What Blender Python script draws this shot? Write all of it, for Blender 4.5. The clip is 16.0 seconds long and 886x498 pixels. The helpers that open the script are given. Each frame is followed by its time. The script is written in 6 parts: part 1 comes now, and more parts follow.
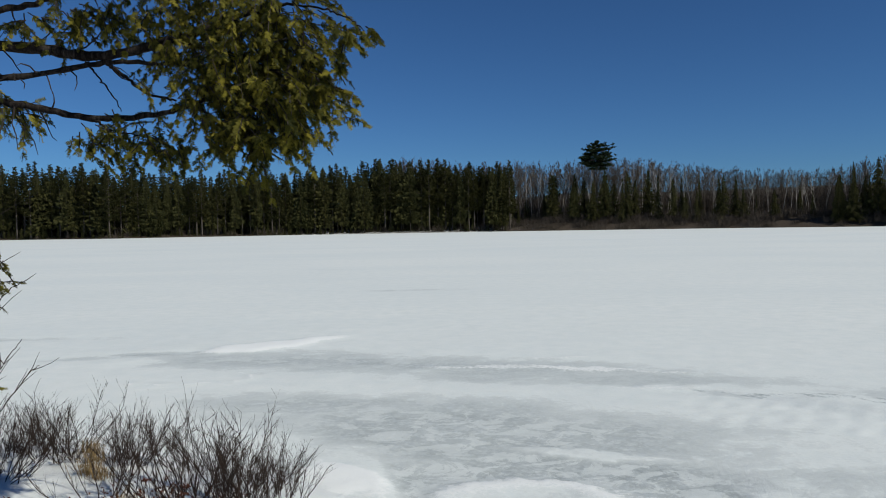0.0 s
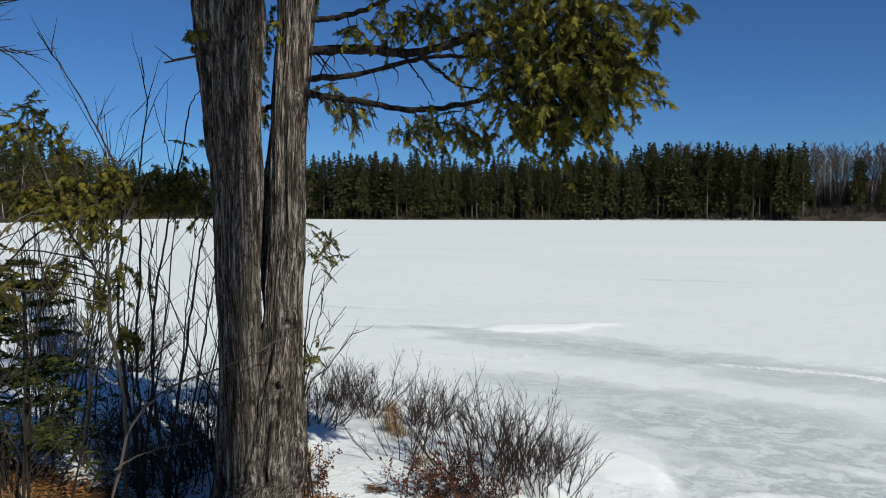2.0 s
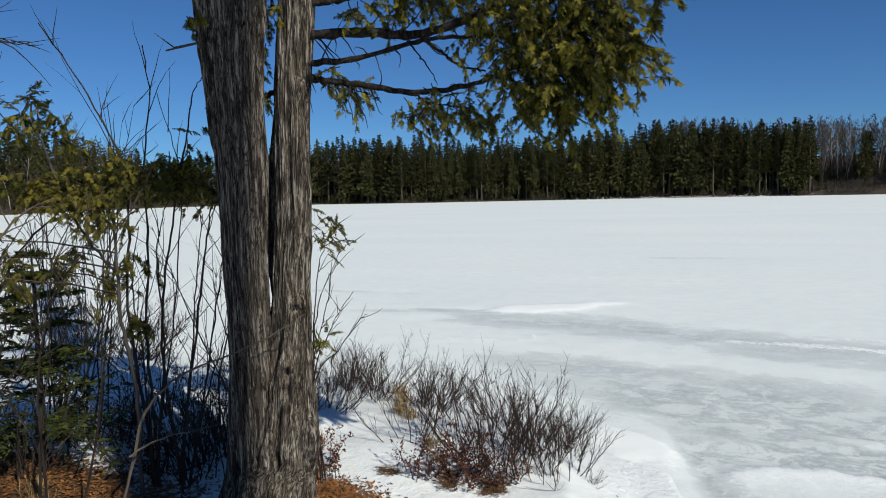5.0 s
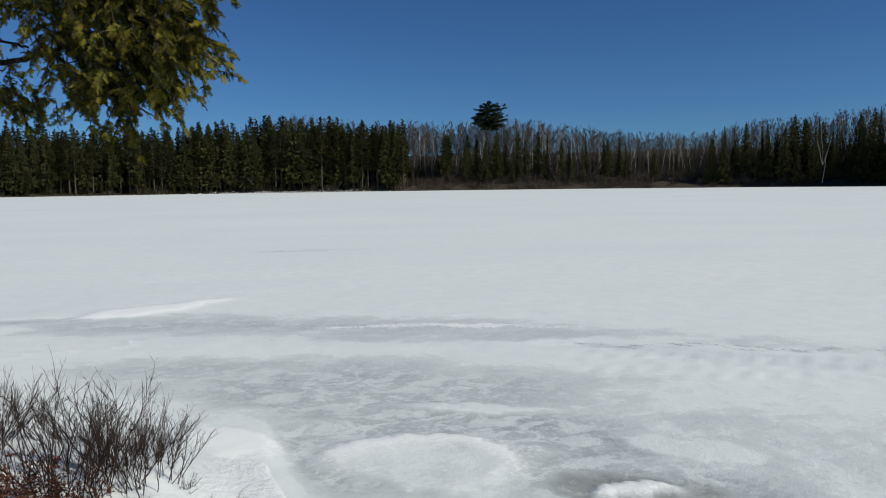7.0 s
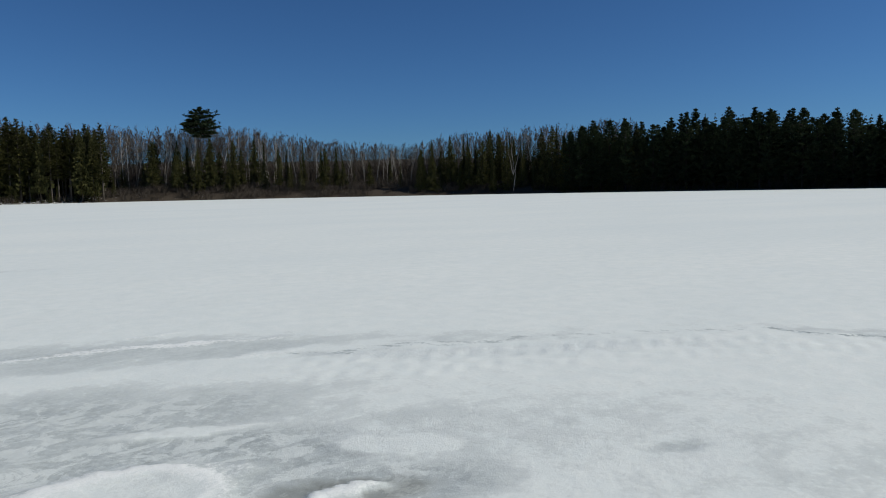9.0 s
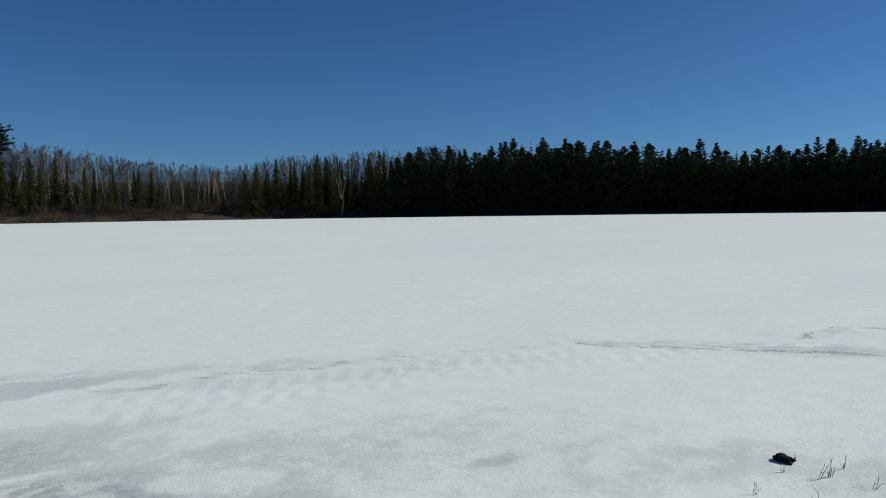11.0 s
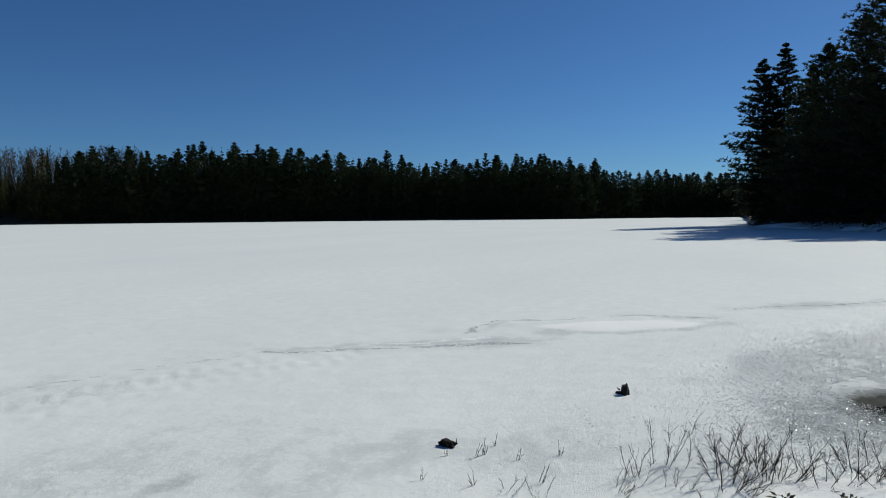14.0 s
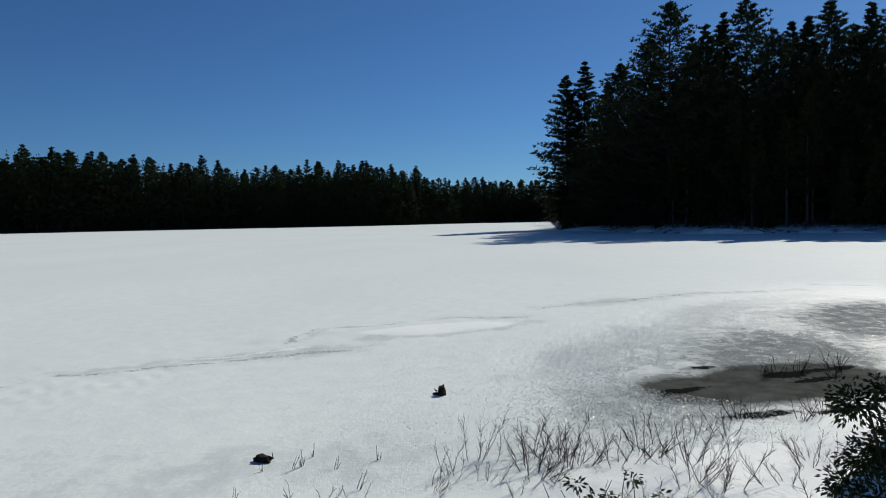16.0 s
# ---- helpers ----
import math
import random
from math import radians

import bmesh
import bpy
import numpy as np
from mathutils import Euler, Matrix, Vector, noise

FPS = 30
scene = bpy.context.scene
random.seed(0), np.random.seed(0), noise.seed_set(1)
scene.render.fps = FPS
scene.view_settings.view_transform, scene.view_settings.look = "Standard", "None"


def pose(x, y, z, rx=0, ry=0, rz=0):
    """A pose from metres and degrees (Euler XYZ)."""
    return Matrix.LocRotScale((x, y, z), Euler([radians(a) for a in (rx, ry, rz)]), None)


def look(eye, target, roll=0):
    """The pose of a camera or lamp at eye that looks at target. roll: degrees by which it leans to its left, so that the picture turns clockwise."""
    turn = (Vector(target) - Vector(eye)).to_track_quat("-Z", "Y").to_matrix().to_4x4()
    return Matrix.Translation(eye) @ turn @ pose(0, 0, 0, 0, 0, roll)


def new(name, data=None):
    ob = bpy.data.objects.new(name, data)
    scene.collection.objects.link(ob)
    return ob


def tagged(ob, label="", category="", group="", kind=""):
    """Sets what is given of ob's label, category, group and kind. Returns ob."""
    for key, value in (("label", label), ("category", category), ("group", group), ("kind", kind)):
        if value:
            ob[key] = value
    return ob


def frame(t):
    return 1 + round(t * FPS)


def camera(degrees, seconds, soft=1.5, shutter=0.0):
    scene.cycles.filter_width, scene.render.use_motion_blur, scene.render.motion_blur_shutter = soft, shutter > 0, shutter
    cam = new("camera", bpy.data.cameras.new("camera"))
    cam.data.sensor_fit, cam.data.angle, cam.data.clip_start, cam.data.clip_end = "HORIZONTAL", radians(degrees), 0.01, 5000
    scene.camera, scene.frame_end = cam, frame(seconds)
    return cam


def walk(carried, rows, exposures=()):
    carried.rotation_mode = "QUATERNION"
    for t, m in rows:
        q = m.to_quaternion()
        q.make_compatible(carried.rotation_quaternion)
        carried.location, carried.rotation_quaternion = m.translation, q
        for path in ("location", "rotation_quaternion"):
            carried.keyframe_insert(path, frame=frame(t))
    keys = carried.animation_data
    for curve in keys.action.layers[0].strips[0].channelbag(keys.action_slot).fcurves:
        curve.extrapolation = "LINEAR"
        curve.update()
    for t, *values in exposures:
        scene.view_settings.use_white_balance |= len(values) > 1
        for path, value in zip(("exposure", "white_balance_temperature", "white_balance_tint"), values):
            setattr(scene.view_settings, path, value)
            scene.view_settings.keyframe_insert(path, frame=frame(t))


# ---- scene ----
# ---------------------------------------------------------------- camera
EYE, ARM = 2.4, 0.42          # height over the ice; the phone is held at arm's length from the turning body
cam = camera(64.0, 16.0, soft=1.0)
ROWS = [  # seconds, yaw (left), pitch (up), lean (right)
    (0.0, 0.00, -1.94, 0.97), (0.5, 6.49, -1.86, 0.41), (1.0, 11.72, -1.80, -0.06), (1.5, 16.35, -2.67, -0.75),
    (2.0, 21.41, -2.95, -0.01), (2.5, 25.28, -3.14, 1.09), (3.0, 26.80, -3.33, 1.21), (3.2, 26.98, -3.45, 1.22),
    (4.0, 26.10, -3.85, 1.22), (5.0, 21.90, -4.35, 1.24),
    (5.5, 17.33, -4.49, 1.25), (6.0, 9.85, -4.76, 1.38), (6.5, 0.74, -5.04, 0.99), (7.0, -8.50, -5.32, 0.74),
    (7.5, -15.38, -5.11, 1.06), (8.0, -21.43, -5.00, 1.15), (8.5, -26.27, -4.76, 1.06), (9.0, -30.80, -4.95, 1.10),
    (10.0, -38.40, -4.10, 0.90),
    (11.5, -48.45, -3.07, 0.74), (12.0, -53.25, -3.09, 0.67), (12.5, -57.91, -3.11, 0.71), (13.0, -61.81, -3.11, 0.87),
    (13.5, -64.88, -2.97, 0.75), (14.0, -68.89, -2.93, 0.44), (14.5, -72.71, -2.83, 0.33), (15.0, -75.02, -2.92, 0.54),
    (15.5, -79.34, -2.86, 0.83), (16.0, -83.04, -2.56, 0.98),
]


def held(yaw, pitch, lean):
    a = radians(yaw)
    return (pose(-ARM * math.sin(a), ARM * (math.cos(a) - 1), EYE, 0, 0, yaw) @ pose(0, 0, 0, 90 + pitch)
            @ pose(0, 0, 0, 0, 0, -lean))


walk(cam, [(t, held(y, p, l)) for t, y, p, l in ROWS], [(0.0, 0.0), (0.5, 0.05), (1.5, 0.22), (3.2, 0.28), (5.5, 0.25), (6.2, 0.15), (7.2, 0.0), (16.0, -0.05)])

# ---------------------------------------------------------------- light
SUN_AZ, SUN_EL = -123.0, 36.5      # azimuth, positive to the left of the first view
world = bpy.data.worlds.new("sky")
scene.world = world
world.use_nodes = True
wt = world.node_tree
bg = wt.nodes["Background"]
sky = wt.nodes.new("ShaderNodeTexSky")
sky.sky_type, sky.sun_disc = "NISHITA", False
sky.sun_elevation, sky.sun_rotation = radians(SUN_EL), radians(-SUN_AZ)
sky.air_density, sky.dust_density, sky.ozone_density, sky.altitude = 0.9, 0.8, 1.5, 1500
deep_blue = wt.nodes.new("ShaderNodeMix")
deep_blue.data_type, deep_blue.blend_type = "RGBA", "MULTIPLY"
deep_blue.inputs[0].default_value = 1.0
deep_blue.inputs[7].default_value = (0.408, 0.76, 1.155, 1)
wt.links.new(sky.outputs[0], deep_blue.inputs[6])
wt.links.new(deep_blue.outputs[2], bg.inputs[0])
bg.inputs[1].default_value = 0.056
sun = new("sun", bpy.data.lights.new("sun", "SUN"))
sun.data.energy, sun.data.angle, sun.data.color = 3.85, radians(0.53), (1.0, 0.965, 0.86)
SUN_DIR = Vector((-math.sin(radians(SUN_AZ)) * math.cos(radians(SUN_EL)), math.cos(radians(SUN_AZ)) * math.cos(radians(SUN_EL)), math.sin(radians(SUN_EL))))
sun.matrix_world = look(SUN_DIR * 300, (0, 0, 0))

# ---------------------------------------------------------------- materials


class Mat:
    """A small builder of node materials."""

    def __init__(self, name, rough=0.8, spec=0.3):
        self.m = bpy.data.materials.new(name)
        self.m.use_nodes = True
        self.t = self.m.node_tree
        self.b = self.t.nodes["Principled BSDF"]
        self.b.inputs["Roughness"].default_value = rough
        self.b.inputs["Specular IOR Level"].default_value = spec
        self.co = self.t.nodes.new("ShaderNodeTexCoord")

    def put(self, socket, value):
        if isinstance(value, bpy.types.NodeSocket):
            self.t.links.new(value, socket)
        else:
            socket.default_value = value

    def noise(self, scale, detail=4, rough=0.55, coord="Object", stretch=(1, 1, 1), distort=0.0):
        mp = self.t.nodes.new("ShaderNodeMapping")
        mp.inputs["Scale"].default_value = stretch
        self.t.links.new(self.co.outputs[coord], mp.inputs["Vector"])
        n = self.t.nodes.new("ShaderNodeTexNoise")
        self.t.links.new(mp.outputs[0], n.inputs["Vector"])
        for k, v in (("Scale", scale), ("Detail", detail), ("Roughness", rough), ("Distortion", distort)):
            n.inputs[k].default_value = v
        return n.outputs["Fac"]

    def attr(self, name, out="Fac"):
        n = self.t.nodes.new("ShaderNodeAttribute")
        n.attribute_name = name
        return n.outputs[out]

    def random(self):
        return self.t.nodes.new("ShaderNodeObjectInfo").outputs["Random"]

    def island(self):
        return self.t.nodes.new("ShaderNodeNewGeometry").outputs["Random Per Island"]

    def ramp(self, fac, *stops):
        n = self.t.nodes.new("ShaderNodeValToRGB")
        e = n.color_ramp.elements
        while len(e) < len(stops):
            e.new(0.5)
        for el, (p, c) in zip(e, stops):
            el.position = p
            el.color = (*c, 1) if isinstance(c, tuple) else (c, c, c, 1)
        self.t.links.new(fac, n.inputs[0])
        return n.outputs[0]

    def mix(self, fac, a, b, mode="MIX"):
        n = self.t.nodes.new("ShaderNodeMix")
        n.data_type, n.blend_type = "RGBA", mode
        self.put(n.inputs[0], fac)
        for s, v in ((n.inputs[6], a), (n.inputs[7], b)):
            self.put(s, (*v, 1) if isinstance(v, tuple) else v)
        return n.outputs[2]

    def math(self, op, a, b=0.0, clamp=False):
        n = self.t.nodes.new("ShaderNodeMath")
        n.operation, n.use_clamp = op, clamp
        self.put(n.inputs[0], a)
        self.put(n.inputs[1], b)
        return n.outputs[0]

    def color(self, c):
        self.put(self.b.inputs["Base Color"], (*c, 1) if isinstance(c, tuple) else c)
        return self

    def rough(self, v):
        self.put(self.b.inputs["Roughness"], v)
        return self

    def bump(self, height, strength=0.5, distance=0.02):
        n = self.t.nodes.new("ShaderNodeBump")
        n.inputs["Strength"].default_value, n.inputs["Distance"].default_value = strength, distance
        self.t.links.new(height, n.inputs["Height"])
        self.t.links.new(n.outputs[0], self.b.inputs["Normal"])
        return self

    def double(self, amount):
        """Leaves that let some light through."""
        tr = self.t.nodes.new("ShaderNodeBsdfTranslucent")
        ms = self.t.nodes.new("ShaderNodeMixShader")
        ms.inputs[0].default_value = amount
        link = self.b.inputs["Base Color"].links
        if link:
            self.t.links.new(link[0].from_socket, tr.inputs[0])
        else:
            tr.inputs[0].default_value = self.b.inputs["Base Color"].default_value
        out = self.t.nodes["Material Output"]
        self.t.links.new(self.b.outputs[0], ms.inputs[1])
        self.t.links.new(tr.outputs[0], ms.inputs[2])
        self.t.links.new(ms.outputs[0], out.inputs[0])
        return self


def snow_ice_material():
    m = Mat("lake_ice", 0.5, 0.3)
    wet, pool, crack, crust, fresh = m.attr("wet"), m.attr("pool"), m.attr("crack"), m.attr("crust"), m.attr("fresh")
    n1 = m.noise(0.5, 7, 0.62, stretch=(1, 1.7, 1), distort=0.6)
    n2 = m.noise(2.6, 8, 0.6, distort=0.2)
    n3 = m.noise(15, 4, 0.55)
    grit = m.noise(70, 3, 0.6)
    far = m.noise(0.045, 6, 0.6, stretch=(1, 2.6, 1), distort=0.4)
    snow = m.mix(m.ramp(n2, (0.32, 0.0), (0.68, 1.0)), (0.73, 0.775, 0.755), (0.82, 0.845, 0.815))
    snow = m.mix(m.ramp(far, (0.36, 0.0), (0.66, 0.6)), snow, (0.69, 0.745, 0.74))
    speck = m.noise(26, 6, 0.7, stretch=(1, 1.3, 1), distort=0.3)
    patch = m.noise(1.1, 8, 0.68, stretch=(1, 1.9, 1), distort=1.2)
    snow = m.mix(m.math("MULTIPLY", m.ramp(speck, (0.44, 0.0), (0.66, 0.35)), m.ramp(patch, (0.40, 0.25), (0.6, 1.0))), snow, (0.60, 0.655, 0.645))
    slush = m.mix(m.ramp(n2, (0.35, 0.0), (0.65, 1.0)), (0.36, 0.395, 0.39), (0.53, 0.57, 0.565))
    slush = m.mix(m.ramp(n3, (0.42, 0.0), (0.62, 0.45)), slush, (0.69, 0.735, 0.715))
    wf = m.math("ADD", wet, m.math("MULTIPLY", m.math("SUBTRACT", n1, 0.5), 0.85))
    wf = m.math("ADD", wf, m.math("MULTIPLY", m.math("SUBTRACT", n2, 0.5), 0.9))
    wf = m.math("ADD", wf, m.math("MULTIPLY", m.math("SUBTRACT", n3, 0.5), 0.5))
    wf = m.math("ADD", wf, m.math("MULTIPLY", m.math("SUBTRACT", patch, 0.5), m.math("MULTIPLY", wet, 0.7)))
    wf = m.ramp(wf, (0.30, 0.0), (0.50, 0.55), (0.85, 1.0))
    flake = m.noise(2.6, 9, 0.70, stretch=(1, 1.25, 1), distort=0.7)
    flake = m.math("MULTIPLY", m.ramp(flake, (0.50, 0.0), (0.54, 1.0)), m.ramp(wet, (0.5, 0.0), (0.85, 0.85)))
    wf = m.math("SUBTRACT", wf, m.math("MULTIPLY", flake, m.math("MULTIPLY", wf, 0.7)))
    c = m.mix(wf, snow, slush)
    dark = m.mix(m.ramp(n2, (0.35, 0.0), (0.65, 1.0)), (0.050, 0.054, 0.048), (0.095, 0.101, 0.091))
    pn = m.math("ADD", m.math("MULTIPLY", m.math("SUBTRACT", n2, 0.5), 0.6), m.math("MULTIPLY", m.math("SUBTRACT", n3, 0.5), 0.35))
    pf = m.ramp(m.math("ADD", pool, pn), (0.26, 0.0), (0.5, 0.45), (0.78, 1.0))
    c = m.mix(pf, c, dark)
    c = m.mix(m.ramp(m.math("ADD", m.attr("streak"), m.math("MULTIPLY", m.math("SUBTRACT", n3, 0.5), 0.5)), (0.4, 0.0), (0.62, 0.95)), c, (0.010, 0.011, 0.010))
    cf = m.ramp(m.math("ADD", crack, m.math("MULTIPLY", m.math("SUBTRACT", n3, 0.5), 0.8)), (0.38, 0.0), (0.72, 0.85))
    c = m.mix(cf, c, (0.26, 0.30, 0.31))
    ff = m.math("ADD", fresh, m.math("MULTIPLY", m.math("SUBTRACT", n3, 0.5), 0.7))
    ff = m.ramp(m.math("ADD", ff, m.math("MULTIPLY", m.math("SUBTRACT", speck, 0.5), 0.8)), (0.3, 0.0), (0.56, 0.9))
    c = m.mix(ff, c, (0.88, 0.90, 0.88))
    m.color(c)
    r = m.math("SUBTRACT", m.math("SUBTRACT", 0.7, m.math("MULTIPLY", wf, 0.22)), m.math("MULTIPLY", pf, 0.20))
    r = m.math("SUBTRACT", r, m.math("MULTIPLY", crust, 0.16))
    m.rough(r)
    m.put(m.b.inputs["Specular IOR Level"], m.math("SUBTRACT", m.math("ADD", 0.10, m.math("MULTIPLY", crust, 0.18)), m.math("MULTIPLY", pf, 0.5), True))
    h = m.math("ADD", m.math("MULTIPLY", n2, 0.55), m.math("MULTIPLY", n3, m.math("ADD", 0.12, m.math("MULTIPLY", crust, 0.6))))
    h = m.math("ADD", h, m.math("MULTIPLY", grit, m.math("ADD", 0.015, m.math("MULTIPLY", crust, 0.55))))
    h = m.math("MULTIPLY", h, m.math("SUBTRACT", 1.0, m.math("MULTIPLY", pf, 0.85)))
    m.bump(h, 0.42, 0.04)
    return m.m


def ground_material():
    m = Mat("snowy_ground", 0.8, 0.2)
    n1 = m.noise(1.3, 5, 0.6)
    n2 = m.noise(14, 5, 0.65)
    n3 = m.noise(60, 3, 0.6)
    litter = m.ramp(n3, (0.3, (0.022, 0.014, 0.009)), (0.48, (0.070, 0.038, 0.019)), (0.68, (0.17, 0.09, 0.038)))
    duff = m.ramp(n3, (0.3, (0.020, 0.017, 0.014)), (0.7, (0.085, 0.066, 0.048)))
    litter = m.mix(m.attr("leafy"), duff, litter)
    snow = m.mix(n2, (0.74, 0.775, 0.77), (0.82, 0.84, 0.82))
    f = m.math("ADD", m.attr("bare"), m.math("MULTIPLY", m.math("SUBTRACT", n1, 0.5), 0.9))
    f = m.math("ADD", f, m.math("MULTIPLY", m.math("SUBTRACT", n2, 0.5), 0.5))
    f = m.math("ADD", f, m.math("MULTIPLY", m.math("SUBTRACT", n3, 0.5), 0.35))
    f = m.ramp(f, (0.44, 0.0), (0.56, 1.0))
    m.color(m.mix(f, snow, litter))
    m.rough(m.math("ADD", 0.55, m.math("MULTIPLY", f, 0.35)))
    m.bump(m.math("ADD", m.math("MULTIPLY", n1, 0.8), m.math("MULTIPLY", n2, 0.35)), 0.6, 0.08)
    return m.m


def bark_material(name, a, b, scale=9.0, tight=0.12, depth=0.03):
    m = Mat(name, 0.95, 0.1)
    n = m.noise(scale, 7, 0.66, stretch=(1, 1, 0.13), distort=1.1)
    n2 = m.noise(scale * 4, 5, 0.65, stretch=(1, 1, 0.16), distort=0.6)
    n3 = m.noise(2.2, 3, 0.6)
    h = m.math("ADD", m.math("MULTIPLY", n, 0.7), m.math("MULTIPLY", n2, 0.3))
    c = m.ramp(h, (0.5 - tight * 0.6, a), (0.5 + tight * 0.2, tuple(x * 0.62 + y * 0.38 for x, y in zip(a, b))), (0.5 + tight * 1.1, b))
    m.color(m.mix(m.ramp(n3, (0.35, 0.0), (0.7, 0.5)), c, a))
    m.bump(h, 0.6, depth * 0.4)
    return m.m


def shaggy_bark_material():
    m = Mat("cedar_bark", 0.95, 0.1)
    strip = m.noise(38, 5, 0.62, stretch=(1, 1, 0.085), distort=0.5)
    fibre = m.noise(150, 4, 0.6, stretch=(1, 1, 0.09), distort=0.3)
    crack = m.noise(24, 3, 0.5, stretch=(1, 1, 0.16), distort=1.6)
    stain = m.noise(3.0, 4, 0.6, stretch=(1, 1, 0.5))
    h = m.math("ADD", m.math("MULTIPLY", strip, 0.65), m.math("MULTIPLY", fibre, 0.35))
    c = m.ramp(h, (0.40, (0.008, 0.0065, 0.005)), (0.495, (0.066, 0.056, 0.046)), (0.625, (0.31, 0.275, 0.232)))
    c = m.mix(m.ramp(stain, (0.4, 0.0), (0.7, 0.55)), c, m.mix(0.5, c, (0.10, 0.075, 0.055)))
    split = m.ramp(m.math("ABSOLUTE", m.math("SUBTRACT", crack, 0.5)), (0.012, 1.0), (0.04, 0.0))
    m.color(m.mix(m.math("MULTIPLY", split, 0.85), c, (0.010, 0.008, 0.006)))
    m.bump(m.math("SUBTRACT", h, m.math("MULTIPLY", split, 0.35)), 0.55, 0.012)
    return m.m


def needle_material(name, a, b, through_light=0.25, per_object=True):
    m = Mat(name, 0.75, 0.15)
    f = m.island()
    c = m.ramp(f, (0.0, a), (0.6, tuple((x + y) / 2 for x, y in zip(a, b))), (1.0, b))
    if per_object:
        c = m.mix(m.math("MULTIPLY", m.random(), 0.5), c, m.mix(0.5, c, (0.02, 0.03, 0.012)))
    m.color(c)
    return m.double(through_light).m


def plain_material(name, a, b, rough=0.8, scale=20.0, stretch=(1, 1, 0.3)):
    m = Mat(name, rough, 0.25)
    m.color(m.ramp(m.noise(scale, 4, 0.6, stretch=stretch), (0.3, a), (0.7, b)))
    return m.m


ICE = snow_ice_material()
GROUND = ground_material()
CEDAR_BARK = shaggy_bark_material()
DARK_BARK = bark_material("conifer_bark", (0.028, 0.024, 0.021), (0.105, 0.09, 0.077), 5.0)
BRANCH_BARK = bark_material("branch_bark", (0.010, 0.008, 0.007), (0.075, 0.064, 0.054), 30.0)
BIRCH_BARK = bark_material("birch_bark", (0.26, 0.23, 0.20), (0.66, 0.62, 0.55), 3.0)
GREY_BARK = bark_material("grey_bark", (0.06, 0.052, 0.045), (0.17, 0.145, 0.12), 3.0)
SPRUCE = needle_material("spruce_needles", (0.026, 0.028, 0.009), (0.084, 0.080, 0.025))
PINE = needle_material("pine_needles", (0.018, 0.030, 0.015), (0.045, 0.062, 0.028))
YOUNG_CEDAR = needle_material("young_cedar_sprays", (0.035, 0.040, 0.009), (0.20, 0.17, 0.026), 0.35, False)
YOUNG_FIR = needle_material("young_fir_needles", (0.016, 0.022, 0.008), (0.10, 0.115, 0.024), 0.25, False)
CEDAR = needle_material("cedar_sprays", (0.024, 0.030, 0.007), (0.20, 0.175, 0.022), 0.3, False)
TWIG = plain_material("brown_twigs", (0.012, 0.008, 0.006), (0.044, 0.028, 0.021))
DARK_TWIG = plain_material("dark_twigs", (0.010, 0.008, 0.007), (0.045, 0.035, 0.029))
GREY_TWIG = plain_material("grey_twigs", (0.042, 0.034, 0.028), (0.118, 0.093, 0.073))
STRAW = plain_material("dry_grass", (0.13, 0.09, 0.04), (0.30, 0.21, 0.10))
BROWN_LEAF = plain_material("brown_leaves", (0.06, 0.026, 0.011), (0.32, 0.14, 0.045), 0.8, 9.0)
BRUSH = plain_material("shore_brush", (0.036, 0.030, 0.025), (0.105, 0.083, 0.062))
RED_LEAF = plain_material("red_brown_leaves", (0.030, 0.011, 0.007), (0.12, 0.040, 0.018), 0.7, 9.0)
EVERGREEN = needle_material("leathery_leaves", (0.018, 0.028, 0.010), (0.05, 0.065, 0.018), 0.1, False)
GRAIN = plain_material("wet_ice_grains", (0.62, 0.66, 0.65), (0.78, 0.82, 0.80), 0.3, 3.0, (1, 1, 1))
STUMP = plain_material("rotten_wood", (0.005, 0.004, 0.0035), (0.026, 0.020, 0.016))

# ---------------------------------------------------------------- helpers of this scene


def mesh_of(name, verts, faces, mat, smooth=False):
    me = bpy.data.meshes.new(name)
    me.from_pydata(verts, [], faces)
    me.materials.append(mat)
    if smooth:
        me.polygons.foreach_set("use_smooth", [True] * len(me.polygons))
    me.update()
    return me


def part(name, shape, mat, parent, label="", smooth=False):
    """Links a (verts, faces) pair, or a ready mesh, as one mesh object under its thing."""
    me = shape if isinstance(shape, bpy.types.Mesh) else mesh_of(name, *shape, mat, smooth)
    ob = new(name, me)
    ob.parent = parent
    return tagged(ob, label)


def thing(name, at, label, category, group="", turn=0.0, size=1.0):
    ob = new(name)
    ob.empty_display_size = 0.1
    ob.location, ob.rotation_euler = at, (0, 0, turn)
    ob.scale = (size,) * 3
    return tagged(ob, label, category, group)


def place(az, r, z=0.0):
    a = radians(az)
    return Vector((-math.sin(a) * r, math.cos(a) * r, z))


